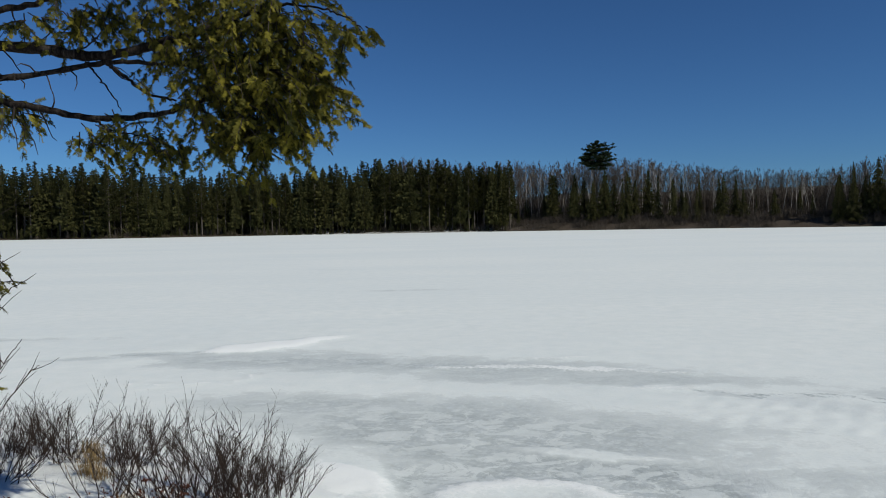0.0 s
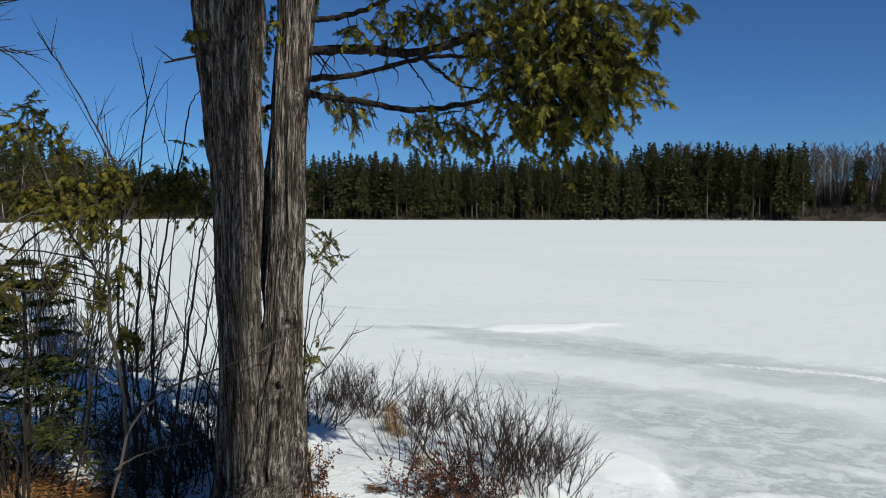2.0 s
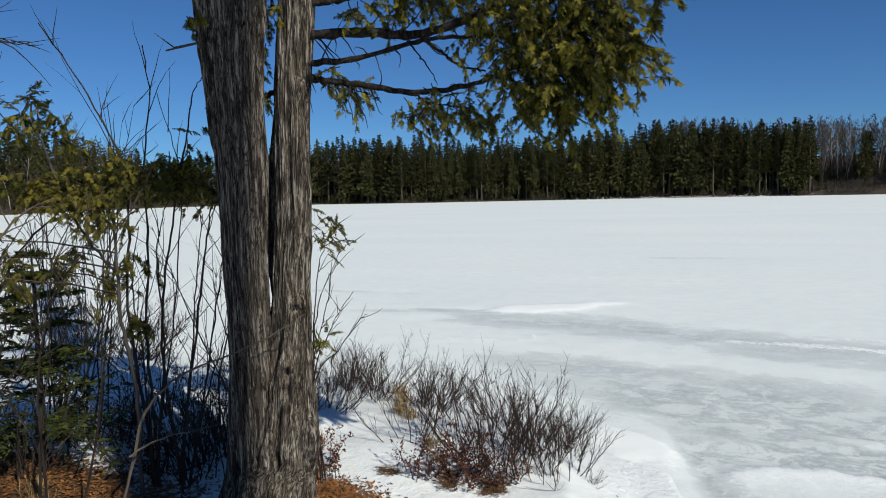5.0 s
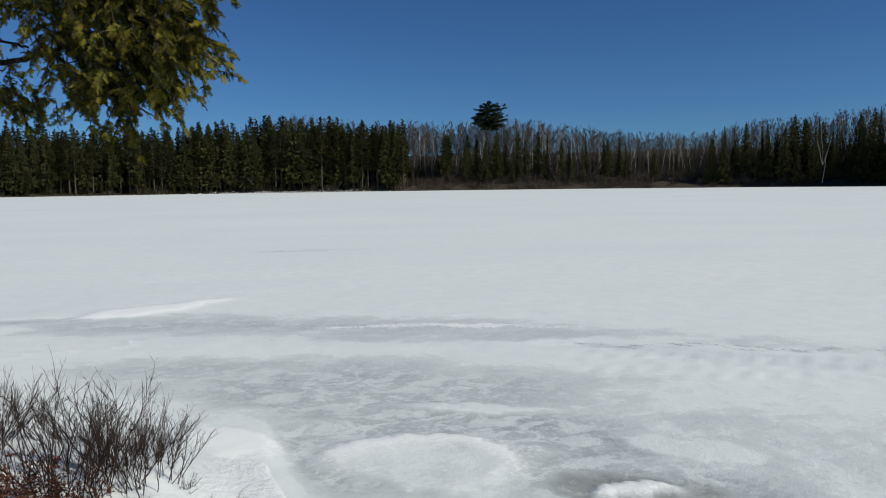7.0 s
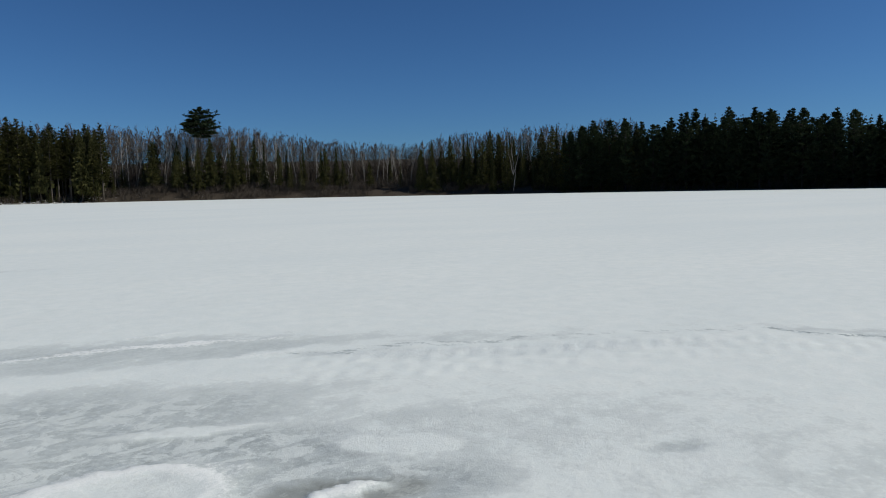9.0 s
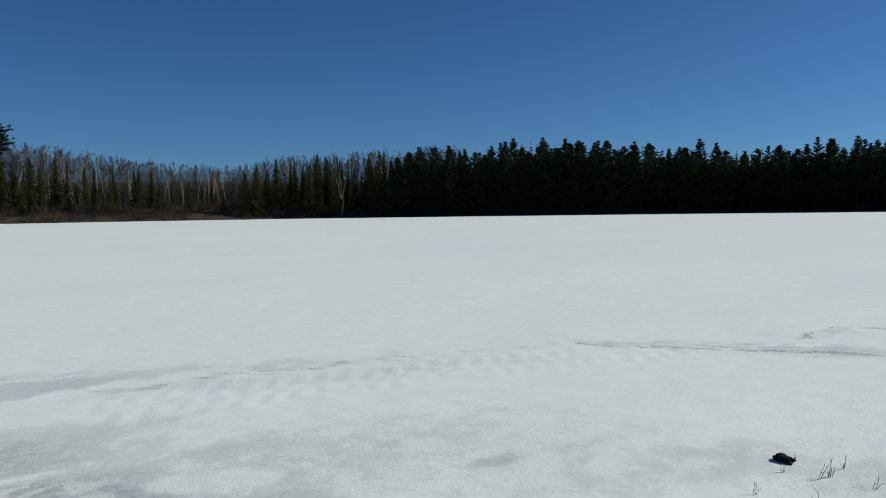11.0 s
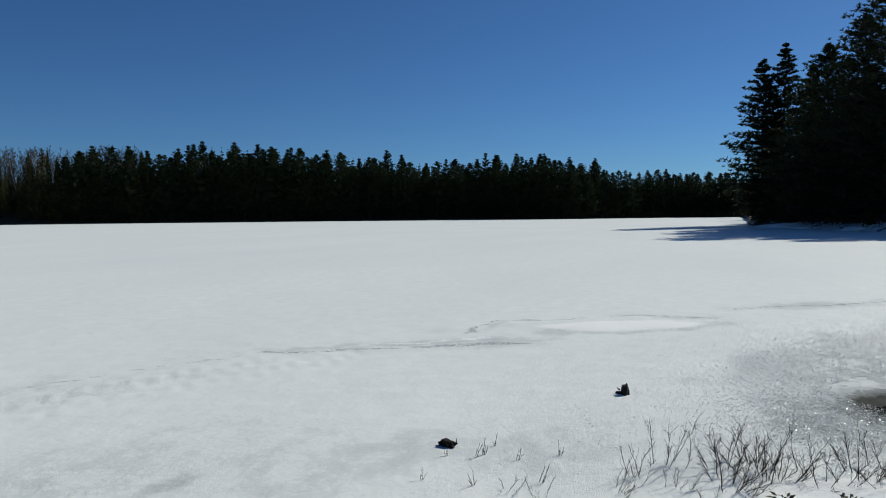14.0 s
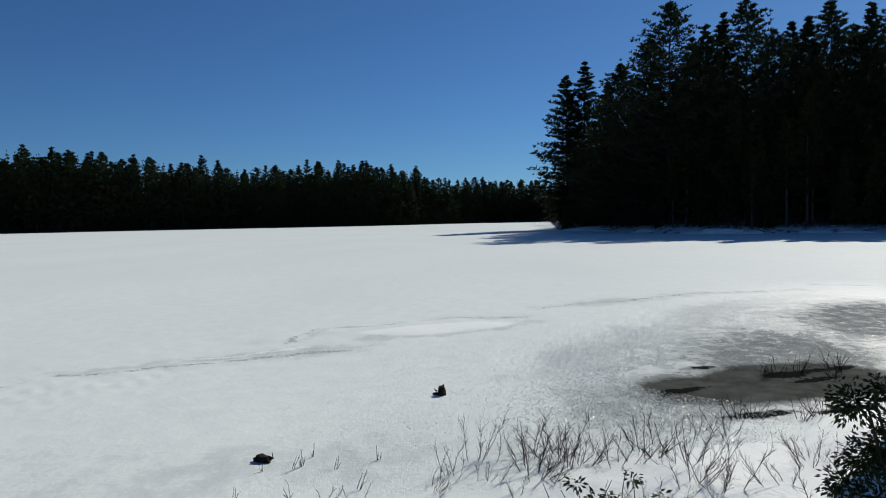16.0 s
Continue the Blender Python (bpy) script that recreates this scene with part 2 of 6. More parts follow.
class Shape:
    """Collects tubes, blades and faces into one list of verts and faces."""

    def __init__(self):
        self.v, self.f = [], []

    def pair(self):
        return self.v, self.f

    def tri(self, *pts):
        n = len(self.v)
        self.v += [tuple(p) for p in pts]
        self.f.append(tuple(range(n, n + len(pts))))

    def tube(self, pts, radii, sides=6, cap=True, rim=None):
        n0 = len(self.v)
        pts = [Vector(p) for p in pts]
        up = Vector((0.31, 0.17, 0.93))
        for i, p in enumerate(pts):
            d = (pts[min(i + 1, len(pts) - 1)] - pts[max(i - 1, 0)]).normalized()
            u = d.cross(up)
            if u.length < 1e-3:
                u = d.cross(Vector((1, 0, 0)))
            u.normalize()
            w = d.cross(u)
            for k in range(sides):
                a = math.tau * k / sides
                r = radii[i] * (rim(i, k) if rim else 1.0)
                self.v.append(tuple(p + (u * math.cos(a) + w * math.sin(a)) * r))
        for i in range(len(pts) - 1):
            for k in range(sides):
                a, b = n0 + i * sides + k, n0 + i * sides + (k + 1) % sides
                self.f.append((a, b, b + sides, a + sides))
        if cap:
            self.f.append(tuple(n0 + (len(pts) - 1) * sides + k for k in range(sides)))
            self.f.append(tuple(n0 + k for k in reversed(range(sides))))


def bend(rng, a, d, length, steps, wander=0.12, lift=0.0):
    """A wandering line of points from a along d; lift bends it up or down."""
    pts, p, d = [Vector(a)], Vector(a), Vector(d).normalized()
    for _ in range(steps):
        d = (d + Vector((rng.gauss(0, wander), rng.gauss(0, wander), rng.gauss(0, wander) + lift))).normalized()
        p = p + d * (length / steps)
        pts.append(p.copy())
    return pts


def lerp_table(x, xs, ys):
    return np.interp(x, xs, ys)


# ---------------------------------------------------------------- lake and land
NEAR_AZ = [-180, -150, -130, -119.5, -118.3, -111, -105, -98, -88, -70, -45, -20, 0, 2.4, 4.2, 5.8, 7.5, 11.7, 14, 18, 25, 35, 45, 58, 75, 90, 105, 180]
NEAR_R = [60, 26, 20, 17, 10.2, 8.75, 8.3, 7.4, 6.0, 5.2, 4.2, 4.0, 4.4, 4.7, 5.6, 6.35, 6.6, 7.0, 7.3, 7.8, 8.6, 9.8, 11.5, 14.5, 22, 45, 90, 60]
FAR_AZ = [-180, -150, -120, -115, -106, -101, -97, -94, -92.6, -92.0, -88, -80, -60, -30, 0, 15, 25, 31.8, 40, 43, 48, 53.5, 58.8, 75, 90, 105, 180]
FAR_R = [61, 62, 80, 88, 86, 88, 100, 112, 122, 275, 275, 240, 229, 229, 229, 229, 232, 257, 290, 284, 238, 190, 193, 170, 130, 91, 61]


def wave(x, y, s, seed=0.0):
    """A cheap smooth unevenness, about -1 to 1."""
    return (np.sin(x * s + 1.7 * np.sin(y * s * 0.71 + seed) + seed) + np.sin(y * s * 1.13 + 1.3 * np.sin(x * s * 0.83 + 2.1 * seed))
            + np.sin((x + y) * s * 0.57 + 3 * seed)) / 3.0


def land_height(x, y):
    r, az = np.hypot(x, y), np.degrees(np.arctan2(-x, y))
    rn = lerp_table(az, NEAR_AZ, NEAR_R) + 0.25 * wave(x, y, 1.1, 0.4)
    rf = lerp_table(az, FAR_AZ, FAR_R) + 1.2 * wave(x, y, 0.11, 1.0)
    near, far = rn - r, r - rf
    bank = 0.34 * (1 - np.exp(-(np.maximum(near, 0) / 1.15) ** 1.8)) + 0.5 * np.clip((3.6 - r) / 3.0, 0, 1)
    bank = bank + np.clip(near, 0, 1) * (0.06 * wave(x, y, 2.3, 2.0) + 0.03 * wave(x, y, 6.1, 0.7))
    bank = bank * (1 - (1 - np.interp(az, [-2, 3, 8, 14], [1, 0.08, 0.2, 1])) * np.clip((r - 4.2) / 0.7, 0, 1))
    shore = 0.7 * (1 - np.exp(-np.maximum(far, 0) / 2.5)) + (0.035 + 0.06 * np.clip((2 - az) / 8, 0, 1) * np.clip((az + 50) / 8, 0, 1)) * np.clip(far, 0, 160) + np.clip(far / 12, 0, 1) * 0.5 * wave(x, y, 0.16, 3.0)
    shore = shore + 2.6 * (1 - np.exp(-np.maximum(far - 1, 0) / 5.0)) * np.clip((-4 - az) / 5, 0, 1) * np.clip((az + 42) / 8, 0, 1)
    return np.where(near > 0, bank, np.where(far > 0, shore, -0.35 * np.clip(-np.maximum(near, far) / 0.9, 0, 1)))


def polar_sheet(rings, angles):
    a = np.radians(angles)
    rr, aa = np.meshgrid(rings, a, indexing="ij")
    x, y = (-np.sin(aa) * rr).ravel(), (np.cos(aa) * rr).ravel()
    nr, na = len(rings), len(angles)
    i, k = np.meshgrid(np.arange(nr - 1), np.arange(na), indexing="ij")
    p, q = i * na + k, i * na + (k + 1) % na
    faces = np.stack([p, q, q + na, p + na], -1).reshape(-1, 4)
    return x, y, faces


def sheet_object(name, x, y, z, faces, mat):
    me = bpy.data.meshes.new(name)
    n = len(x)
    me.vertices.add(n)
    me.vertices.foreach_set("co", np.stack([x, y, z], 1).astype(np.float32).ravel())
    me.loops.add(faces.size)
    me.loops.foreach_set("vertex_index", faces.ravel().astype(np.int32))
    me.polygons.add(len(faces))
    me.polygons.foreach_set("loop_start", np.arange(0, faces.size, 4, dtype=np.int32))
    me.polygons.foreach_set("use_smooth", np.ones(len(faces), dtype=bool))
    me.update(calc_edges=True)
    me.validate()
    me.materials.append(mat)
    return new(name, me)


def add_mask(ob, name, values):
    at = ob.data.attributes.new(name, "FLOAT", "POINT")
    at.data.foreach_set("value", np.clip(values, 0, 1).astype(np.float32))


ANGLES = np.concatenate([np.arange(-180, -125, 1.5), np.arange(-125, 75, 0.4), np.arange(75, 180, 1.5)])
gx, gy, gf = polar_sheet(np.concatenate([[0.02], np.geomspace(0.5, 30, 150), np.geomspace(31, 130, 44), np.geomspace(133, 320, 64), np.geomspace(340, 3500, 30)]), ANGLES)
gz = land_height(gx, gy)
ground = sheet_object("ground", gx, gy, gz, gf, GROUND)
tagged(ground, "snow-covered lake bank with bare leaf litter under the trees", "ground", kind="structure")
gr, gaz = np.hypot(gx, gy), np.degrees(np.arctan2(-gx, gy))
bare = np.interp(gaz, [-96, -91, -8, -3, 10, 16], [0.42, 0.75, 0.75, 0.55, 0.55, 0.75]) * np.clip((gr - 60) / 5, 0, 1)
bare = np.maximum(bare, 0.95 * np.clip((3.0 - np.hypot(gx + 5.1, (gy - 2.3) * 1.15) + 0.3 * wave(gx, gy, 1.7, 0.8) + 0.15 * wave(gy, gx, 4.9, 0.3)) / 1.7, 0, 1))
bare = np.maximum(bare, 0.7 * np.exp(-((gx + 2.95) ** 2 + (gy - 3.75) ** 2) / 0.3))
for cx, cy, size in ((-3.0, 4.45, 0.06), (-2.5, 4.6, 0.05), (-2.05, 4.66, 0.05), (-1.7, 4.65, 0.04)):
    bare = np.maximum(bare, 0.62 * np.exp(-((gx - cx) ** 2 + (gy - cy) ** 2) / size))
add_mask(ground, "bare", bare)
add_mask(ground, "leafy", np.clip((40 - gr) / 10, 0, 1))


def blob(x, y, cx, cy, rx, ry, turn=0.0, edge=0.5):
    a = radians(turn)
    u = ((x - cx) * math.cos(a) + (y - cy) * math.sin(a)) / rx
    w = (-(x - cx) * math.sin(a) + (y - cy) * math.cos(a)) / ry
    return np.clip((1 + edge - np.hypot(u, w)) / (2 * edge), 0, 1)


ix, iy, jf = polar_sheet(np.concatenate([np.geomspace(2.5, 40, 250), np.geomspace(41, 330, 60)]), ANGLES)
def ragged(x, y, s):
    """Unevenness in four sizes, about -1 to 1."""
    return (wave(x, y, s, 0.2) + 0.6 * wave(x + 0.31 * y, y - 0.2 * x, 2.3 * s, 1.4) + 0.4 * wave(x - 0.4 * y, y + 0.5 * x, 5.1 * s, 2.2) + 0.25 * wave(x, y, 11.3 * s, 3.7)) / 1.6


def near_line(x, y, pts, width):
    best = np.full_like(x, 9.0)
    for (ax, ay), (bx, by) in zip(pts, pts[1:]):
        t = np.clip(((x - ax) * (bx - ax) + (y - ay) * (by - ay)) / ((bx - ax) ** 2 + (by - ay) ** 2), 0, 1)
        best = np.minimum(best, np.hypot(x - ax - t * (bx - ax), y - ay - t * (by - ay)))
    return np.clip(1 - best / width, 0, 1)


wet = np.zeros_like(ix)
vx = ix + 0.32 * ragged(ix, iy, 1.5) + 0.10 * ragged(iy, ix, 6.0)
vy = iy + 0.22 * ragged(iy, ix, 1.3) + 0.10 * ragged(ix, iy, 5.5)
for cx, cy, rx, ry, turn, amount, edge in (
        (0.4, 8.2, 3.4, 1.5, -14, 0.8, 0.5), (-1.2, 9.4, 2.6, 0.8, -14, 0.72, 0.5), (0.9, 6.2, 2.4, 1.4, -10, 0.92, 0.35), (2.5, 5.1, 1.3, 0.65, -25, 1.0, 0.4), (3.6, 6.6, 1.5, 0.5, -20, 0.5, 0.6),
        (-0.45, 6.7, 0.75, 0.28, -60, 1.0, 0.4), (2.2, 10.9, 3.0, 0.5, -6, 0.6, 0.5), (5.4, 4.3, 0.45, 0.16, -25, 0.75, 0.6), (5.2, 5.2, 1.6, 0.5, -35, 0.38, 0.6), (6.6, 3.6, 1.4, 0.5, -60, 0.36, 0.6),
        (12.0, -3.5, 4.4, 2.6, -15, 0.95, 0.45), (16.0, -6.2, 6.0, 2.8, -28, 1.0, 0.45), (7.0, -0.3, 1.3, 0.7, -60, 0.7, 0.5), (21, -3.5, 4, 0.6, -55, 0.5, 0.5), (5.6, 1.2, 0.9, 0.35, -70, 0.6, 0.5),
        (-5.2, 13.7, 1.5, 0.25, 5, 0.6, 0.5), (-9.0, 15.8, 2.0, 0.3, 5, 0.45, 0.5), (-6.7, 13.2, 1.4, 0.25, 5, 0.45, 0.5), (-1.3, 26.3, 3.0, 0.5, 0, 0.4, 0.6), (-5.8, 39.8, 4.0, 0.6, 0, 0.35, 0.6), (12.6, 4.4, 2.2, 0.45, -60, 0.6, 0.5)):
    wet = np.maximum(wet, amount * blob(vx, vy, cx, cy, rx, ry, turn, edge))
wet = np.maximum(wet, np.interp(ix, [-8, -4, 2, 4, 8], [0.45, 0.8, 0.75, 0.5, 0.3]) * near_line(vx, vy, [(-4.56, 12.95), (-2.38, 12.90), (-0.70, 12.20), (1.42, 11.69), (3.66, 11.15), (6.06, 9.72), (8.08, 8.79), (10.18, 7.97)], 1.25) ** 0.7)
wet = np.maximum(wet, 0.40 * np.clip((10.5 - np.hypot(ix, iy)) / 3, 0, 1))
for pts, width, amount in (([(10.84, 7.27), (11.17, 6.41), (11.65, 5.39), (12.32, 4.26), (12.89, 2.88)], 0.8, 0.45), ([(13.84, 4.27), (15.47, 4.18), (16.14, 2.92), (17.22, 1.49), (17.41, -0.26)], 0.6, 0.5), ([(16.50, -0.39), (15.44, 0.33), (14.77, 1.46), (14.20, 2.98)], 0.6, 0.5), ([(18.99, -0.54), (20.82, -2.94), (22.35, -5.61), (23.36, -8.70)], 0.9, 0.5), ([(24.95, -9.63), (24.27, -11.54)], 0.7, 0.5), ([(3.21, 9.95), (4.07, 9.52), (5.30, 9.63), (6.34, 9.19), (7.88, 8.35), (10.40, 7.27)], 0.5, 0.4)):
    wet = np.maximum(wet, amount * near_line(vx, vy, pts, width))
LOBES = ((0.76, 6.02, 0.95, 0.60, -14), (2.5, 5.09, 0.26, 0.08, -20), (-1.0, 6.65, 0.55, 0.36, -30), (-3.4, 14.5, 1.3, 0.35, 30), (15.9, 2.6, 1.6, 0.8, -60), (1.6, 7.3, 0.9, 0.16, -20), (3.2, 5.9, 0.7, 0.25, -30))
for cx, cy, rx, ry, turn in LOBES:
    wet = wet * (1 - 0.62 * blob(vx, vy, cx, cy, rx, ry, turn, 0.16))


lip = np.hypot(ix, iy) - np.interp(np.degrees(np.arctan2(-ix, iy)), NEAR_AZ, NEAR_R) + 0.3 * wave(ix, iy, 1.9, 0.6)
wet = wet * np.clip((lip - 0.1) / 1.5, 0.0, 1)


wx, wy = ix + 0.35 * ragged(ix, iy, 1.3), iy + 0.35 * ragged(iy, ix, 1.1)
streak = np.zeros_like(ix)
pool = np.maximum(0.95 * blob(wx, wy, 11.0, -3.8, 2.2, 1.25, -60, 0.3), 0.44 * blob(wx, wy, 9.9, -2.5, 2.6, 1.7, -50, 0.5))
for cx, cy, rx, ry in ((10.5, -2.5, 0.12, 0.5), (11.9, -3.0, 0.1, 0.3), (10.3, -2.35, 0.08, 0.4), (9.2, -3.1, 0.12, 0.6), (9.5, -4.1, 0.12, 0.5), (11.2, -4.5, 0.1, 0.5), (11.5, -4.2, 0.15, 0.4), (11.9, -4.9, 0.1, 0.6)):
    streak = np.maximum(streak, blob(ix + 0.12 * ragged(ix, iy, 2.4), iy + 0.12 * ragged(iy, ix, 2.4), cx, cy, rx, ry, 25, 0.6))
pool = np.maximum(pool, 0.8 * streak)
pool = np.maximum(pool, 0.56 * np.maximum(blob(wx, wy, 13.0, -4.8, 3.4, 2.2, -20, 0.5), blob(wx, wy, 17.5, -8.0, 4.2, 1.8, -28, 0.5)))
pool = np.maximum(pool, 0.50 * blob(vx, vy, 2.45, 5.12, 0.85, 0.33, -25, 0.3) * (1 - blob(vx, vy, 2.5, 5.09, 0.26, 0.08, -20, 0.3)))
crack = np.zeros_like(ix)
for pts, width, depth in (([(10.84, 7.27), (11.17, 6.41), (11.65, 5.39), (12.32, 4.26), (12.89, 2.88)], 0.17, 0.8), ([(13.84, 4.27), (15.47, 4.18), (16.14, 2.92), (17.22, 1.49), (17.41, -0.26)], 0.19, 0.75), ([(16.50, -0.39), (15.44, 0.33), (14.77, 1.46), (14.20, 2.98)], 0.20, 0.5), ([(18.99, -0.54), (20.82, -2.94), (22.35, -5.61), (23.36, -8.70)], 0.24, 0.8), ([(24.95, -9.63), (24.27, -11.54)], 0.26, 0.75), ([(3.21, 9.95), (4.07, 9.52), (5.30, 9.63), (6.34, 9.19), (7.88, 8.35), (10.40, 7.27)], 0.14, 0.6), ([(4.95, 9.54), (5.76, 9.23), (6.56, 8.91)], 0.12, 0.6),
                          ([(-6.2, 13.4), (-4.9, 13.6), (-4.2, 13.8)], 0.12, 0.6)):
    crack = np.maximum(crack, depth * near_line(wx, wy, pts, width))
fresh = np.maximum(blob(wx, wy, -3.4, 14.55, 1.35, 0.42, 33, 0.2), 0.8 * blob(wx, wy, 15.6, 1.6, 1.7, 0.55, -62, 0.25))
fresh = np.maximum(fresh, 0.6 * near_line(wx, wy, [(-5.38, 10.88), (-4.03, 10.85), (-3.01, 11.20), (-3.46, 11.81)], 0.09))
for cx, cy, rx, ry, turn, k in ((12.2, 5.1, 0.8, 0.12, -58, 0.6), (12.9, 4.2, 0.7, 0.14, -58, 0.6), (-1.0, 6.65, 0.6, 0.4, -30, 0.7), (2.5, 5.09, 0.26, 0.08, -20, 0.5),
                                (0.6, 11.9, 1.0, 0.16, -4, 0.5), (2.2, 11.6, 1.1, 0.18, -8, 0.55), (1.9, 12.5, 0.8, 0.10, -4, 0.45), (3.5, 11.2, 0.7, 0.12, -10, 0.45), (2.9, 10.2, 0.9, 0.14, -10, 0.4)):
    fresh = np.maximum(fresh, k * blob(vx, vy, cx, cy, rx, ry, turn, 0.3))
fresh = np.maximum(fresh, 0.6 * (blob(vx, vy, 0.76, 6.02, 0.98, 0.62, -14, 0.14) - blob(vx, vy, 0.72, 5.9, 0.72, 0.44, -14, 0.3)))
ripple = near_line(wx, wy, [(3.6, 8.9), (6.1, 8.2), (8.8, 6.9), (11.0, 5.4)], 0.85) ** 0.5
crust = np.clip(1.2 * blob(wx, wy, 11.5, -2.0, 5.5, 3.4, -10, 0.5) + blob(wx, wy, 17, -7, 7, 3.0, -25, 0.5) + 0.7 * blob(wx, wy, 6.6, 0.4, 2.2, 1.5, 0, 0.5)
                + 0.8 * blob(wx, wy, 6.4, 8.3, 3.2, 0.35, -28, 0.4) + 0.55 * blob(wx, wy, 3.4, 5.5, 2.6, 1.2, -25, 0.6), 0, 1)
ridge = near_line(wx, wy, [(11.2, 6.7), (11.9, 5.0), (13.0, 3.4)], 0.35) + near_line(wx, wy, [(14.2, 4.6), (16.0, 2.8), (17.0, 1.4)], 0.5)
iz = 0.010 * wave(ix, iy, 0.9, 0.3) + 0.008 * ragged(ix, iy, 2.1) * np.clip(1.6 - np.hypot(ix, iy) / 30, 0.3, 1) - 0.03 * wet - 0.02 * pool + 0.03 * ridge + 0.03 * fresh + 0.016 * ripple * wave(ix, iy, 15.0, 1.1)
ice = sheet_object("lake_ice", ix, iy, iz, jf, ICE)
tagged(ice, "frozen lake under old snow with grey slush patches", "lake ice", kind="structure")
add_mask(ice, "wet", wet)
add_mask(ice, "pool", pool)
add_mask(ice, "crack", crack)
add_mask(ice, "fresh", fresh)
add_mask(ice, "crust", crust)
add_mask(ice, "streak", streak)

# ---------------------------------------------------------------- trees of the far woods


def conifer(rng, height, width, base=0.12, levels=34, per=8, droop=0.25, ragged=0.25, shape=0.85, tufts=3):
    """Crown of a narrow conifer: whorls of drooping boughs, each a ragged blade with side twigs."""
    s = Shape()
    lean = [rng.uniform(0.75, 1.15) for _ in range(7)]
    for i in range(levels):
        f = i / (levels - 1)
        z = height * (base + (1 - base) * f)
        reach = width / 2 * (1 - f) ** shape * (0.35 + 0.65 * min(1, f / 0.12 + 0.45)) + 0.10
        for k in range(per):
            if rng.random() < 0.14:
                continue
            a = math.tau * (k + rng.random()) / per
            l = reach * (1 - ragged + ragged * 2 * rng.random()) * lean[int(a * 1.1) % 7]
            d = Vector((math.cos(a), math.sin(a), 0))
            t = Vector((-d.y, d.x, 0))
            p0 = Vector((0, 0, z + rng.uniform(-0.15, 0.15)))
            w = 0.15 * l + 0.10
            for j in range(tufts):
                g0, g1 = j / tufts, (j + 1) / tufts
                q0 = p0 + d * (l * g0) + Vector((0, 0, -droop * l * g0 * g0 + 0.10 * l * g0))
                q1 = p0 + d * (l * g1 * rng.uniform(0.95, 1.1)) + Vector((0, 0, -droop * l * g1 * g1 + 0.10 * l * g1))
                hang = Vector((0, 0, -rng.uniform(0.12, 0.3) * (1 + 0.25 * l)))
                s.tri(q0 + t * w * 0.3, q0 - t * w * 0.3, q1 - t * w + hang * 0.6)
                s.tri(q0 + t * w * 0.3, q1 + t * w + hang, q0 - t * w * 0.3)
                s.tri(q0, q1 + Vector((0, 0, 0.08)), q0 + (q1 - q0) * 0.4 + hang * 1.6)
    return s.pair()


def pine_tree(rng, height, spread, base, levels, per, clumps, tuft=0.7, needles=7, rise=0.22, round_top=0.6, gap=0.15, side=None, bias=0.3, stout=0.012, blade=0.19, lean=None, limbs=1.0):
    """Trunk with limbs, and a crown of needle tufts on nearly level boughs."""
    wood, crown = Shape(), Shape()
    n = 9
    axis = [Vector((rng.gauss(0, 0.004) * height * i / n, rng.gauss(0, 0.004) * height * i / n, height * 0.98 * i / n - 0.3)) for i in range(n + 1)]
    if lean:
        axis = [Vector((lean[0] * p.z, lean[1] * p.z, p.z)) for p in axis]
    wood.tube(axis, [height * stout * (1 - 0.95 * i / n) + 0.012 for i in range(n + 1)], 7)
    for i in range(levels):
        f = i / (levels - 1)
        z = height * (base + (1 - base) * f)
        body = (1 - f) ** round_top * (0.55 + 0.45 * min(1.0, f / 0.25))
        for k in range(per):
            if rng.random() < gap:
                continue
            a = math.tau * (k + rng.random() * 0.9) / per + i * 0.7
            l = max(0.25, spread / 2 * body * rng.uniform(0.55, 1.15))
            if side is not None:
                l *= 1.0 + bias * math.cos(a - side)
            d = Vector((math.cos(a), math.sin(a), 0))
            up = rise * (0.4 + 1.4 * f) * rng.uniform(0.5, 1.3)
            p0 = Vector((0, 0, z + rng.uniform(-0.3, 0.3) * height / levels))
            if lean:
                p0 += Vector((lean[0] * p0.z, lean[1] * p0.z, 0))
            tip = p0 + d * l + Vector((0, 0, l * up))
            if rng.random() < limbs:
                wood.tube([p0, (p0 + tip) / 2 - Vector((0, 0, 0.06 * l)), tip], [0.012 * l + 0.02, 0.008 * l + 0.012, 0.008], 3, False)
            for j in range(clumps):
                g = (0.28 if clumps > 2 else 0.4) + 0.76 * (j + rng.random() * 0.7) / clumps
                c = p0.lerp(tip, g) + Vector((rng.gauss(0, 0.08 * l), rng.gauss(0, 0.08 * l), rng.uniform(-0.02, 0.06) * l))
                size = tuft * rng.uniform(0.7, 1.25) * (0.55 + 0.5 * (1 - f))
                for m in range(needles):
                    b = rng.uniform(0, math.tau)
                    e = Vector((math.cos(b) + d.x * 0.7, math.sin(b) + d.y * 0.7, rng.uniform(-0.15, 0.75) + 0.6 * f)).normalized()
                    w = e.cross(Vector((rng.uniform(-1, 1), rng.uniform(-1, 1), 1.2))).normalized() * size * blade
                    crown.tri(c - w, c + w, c + e * size)
    return wood.pair(), crown.pair()


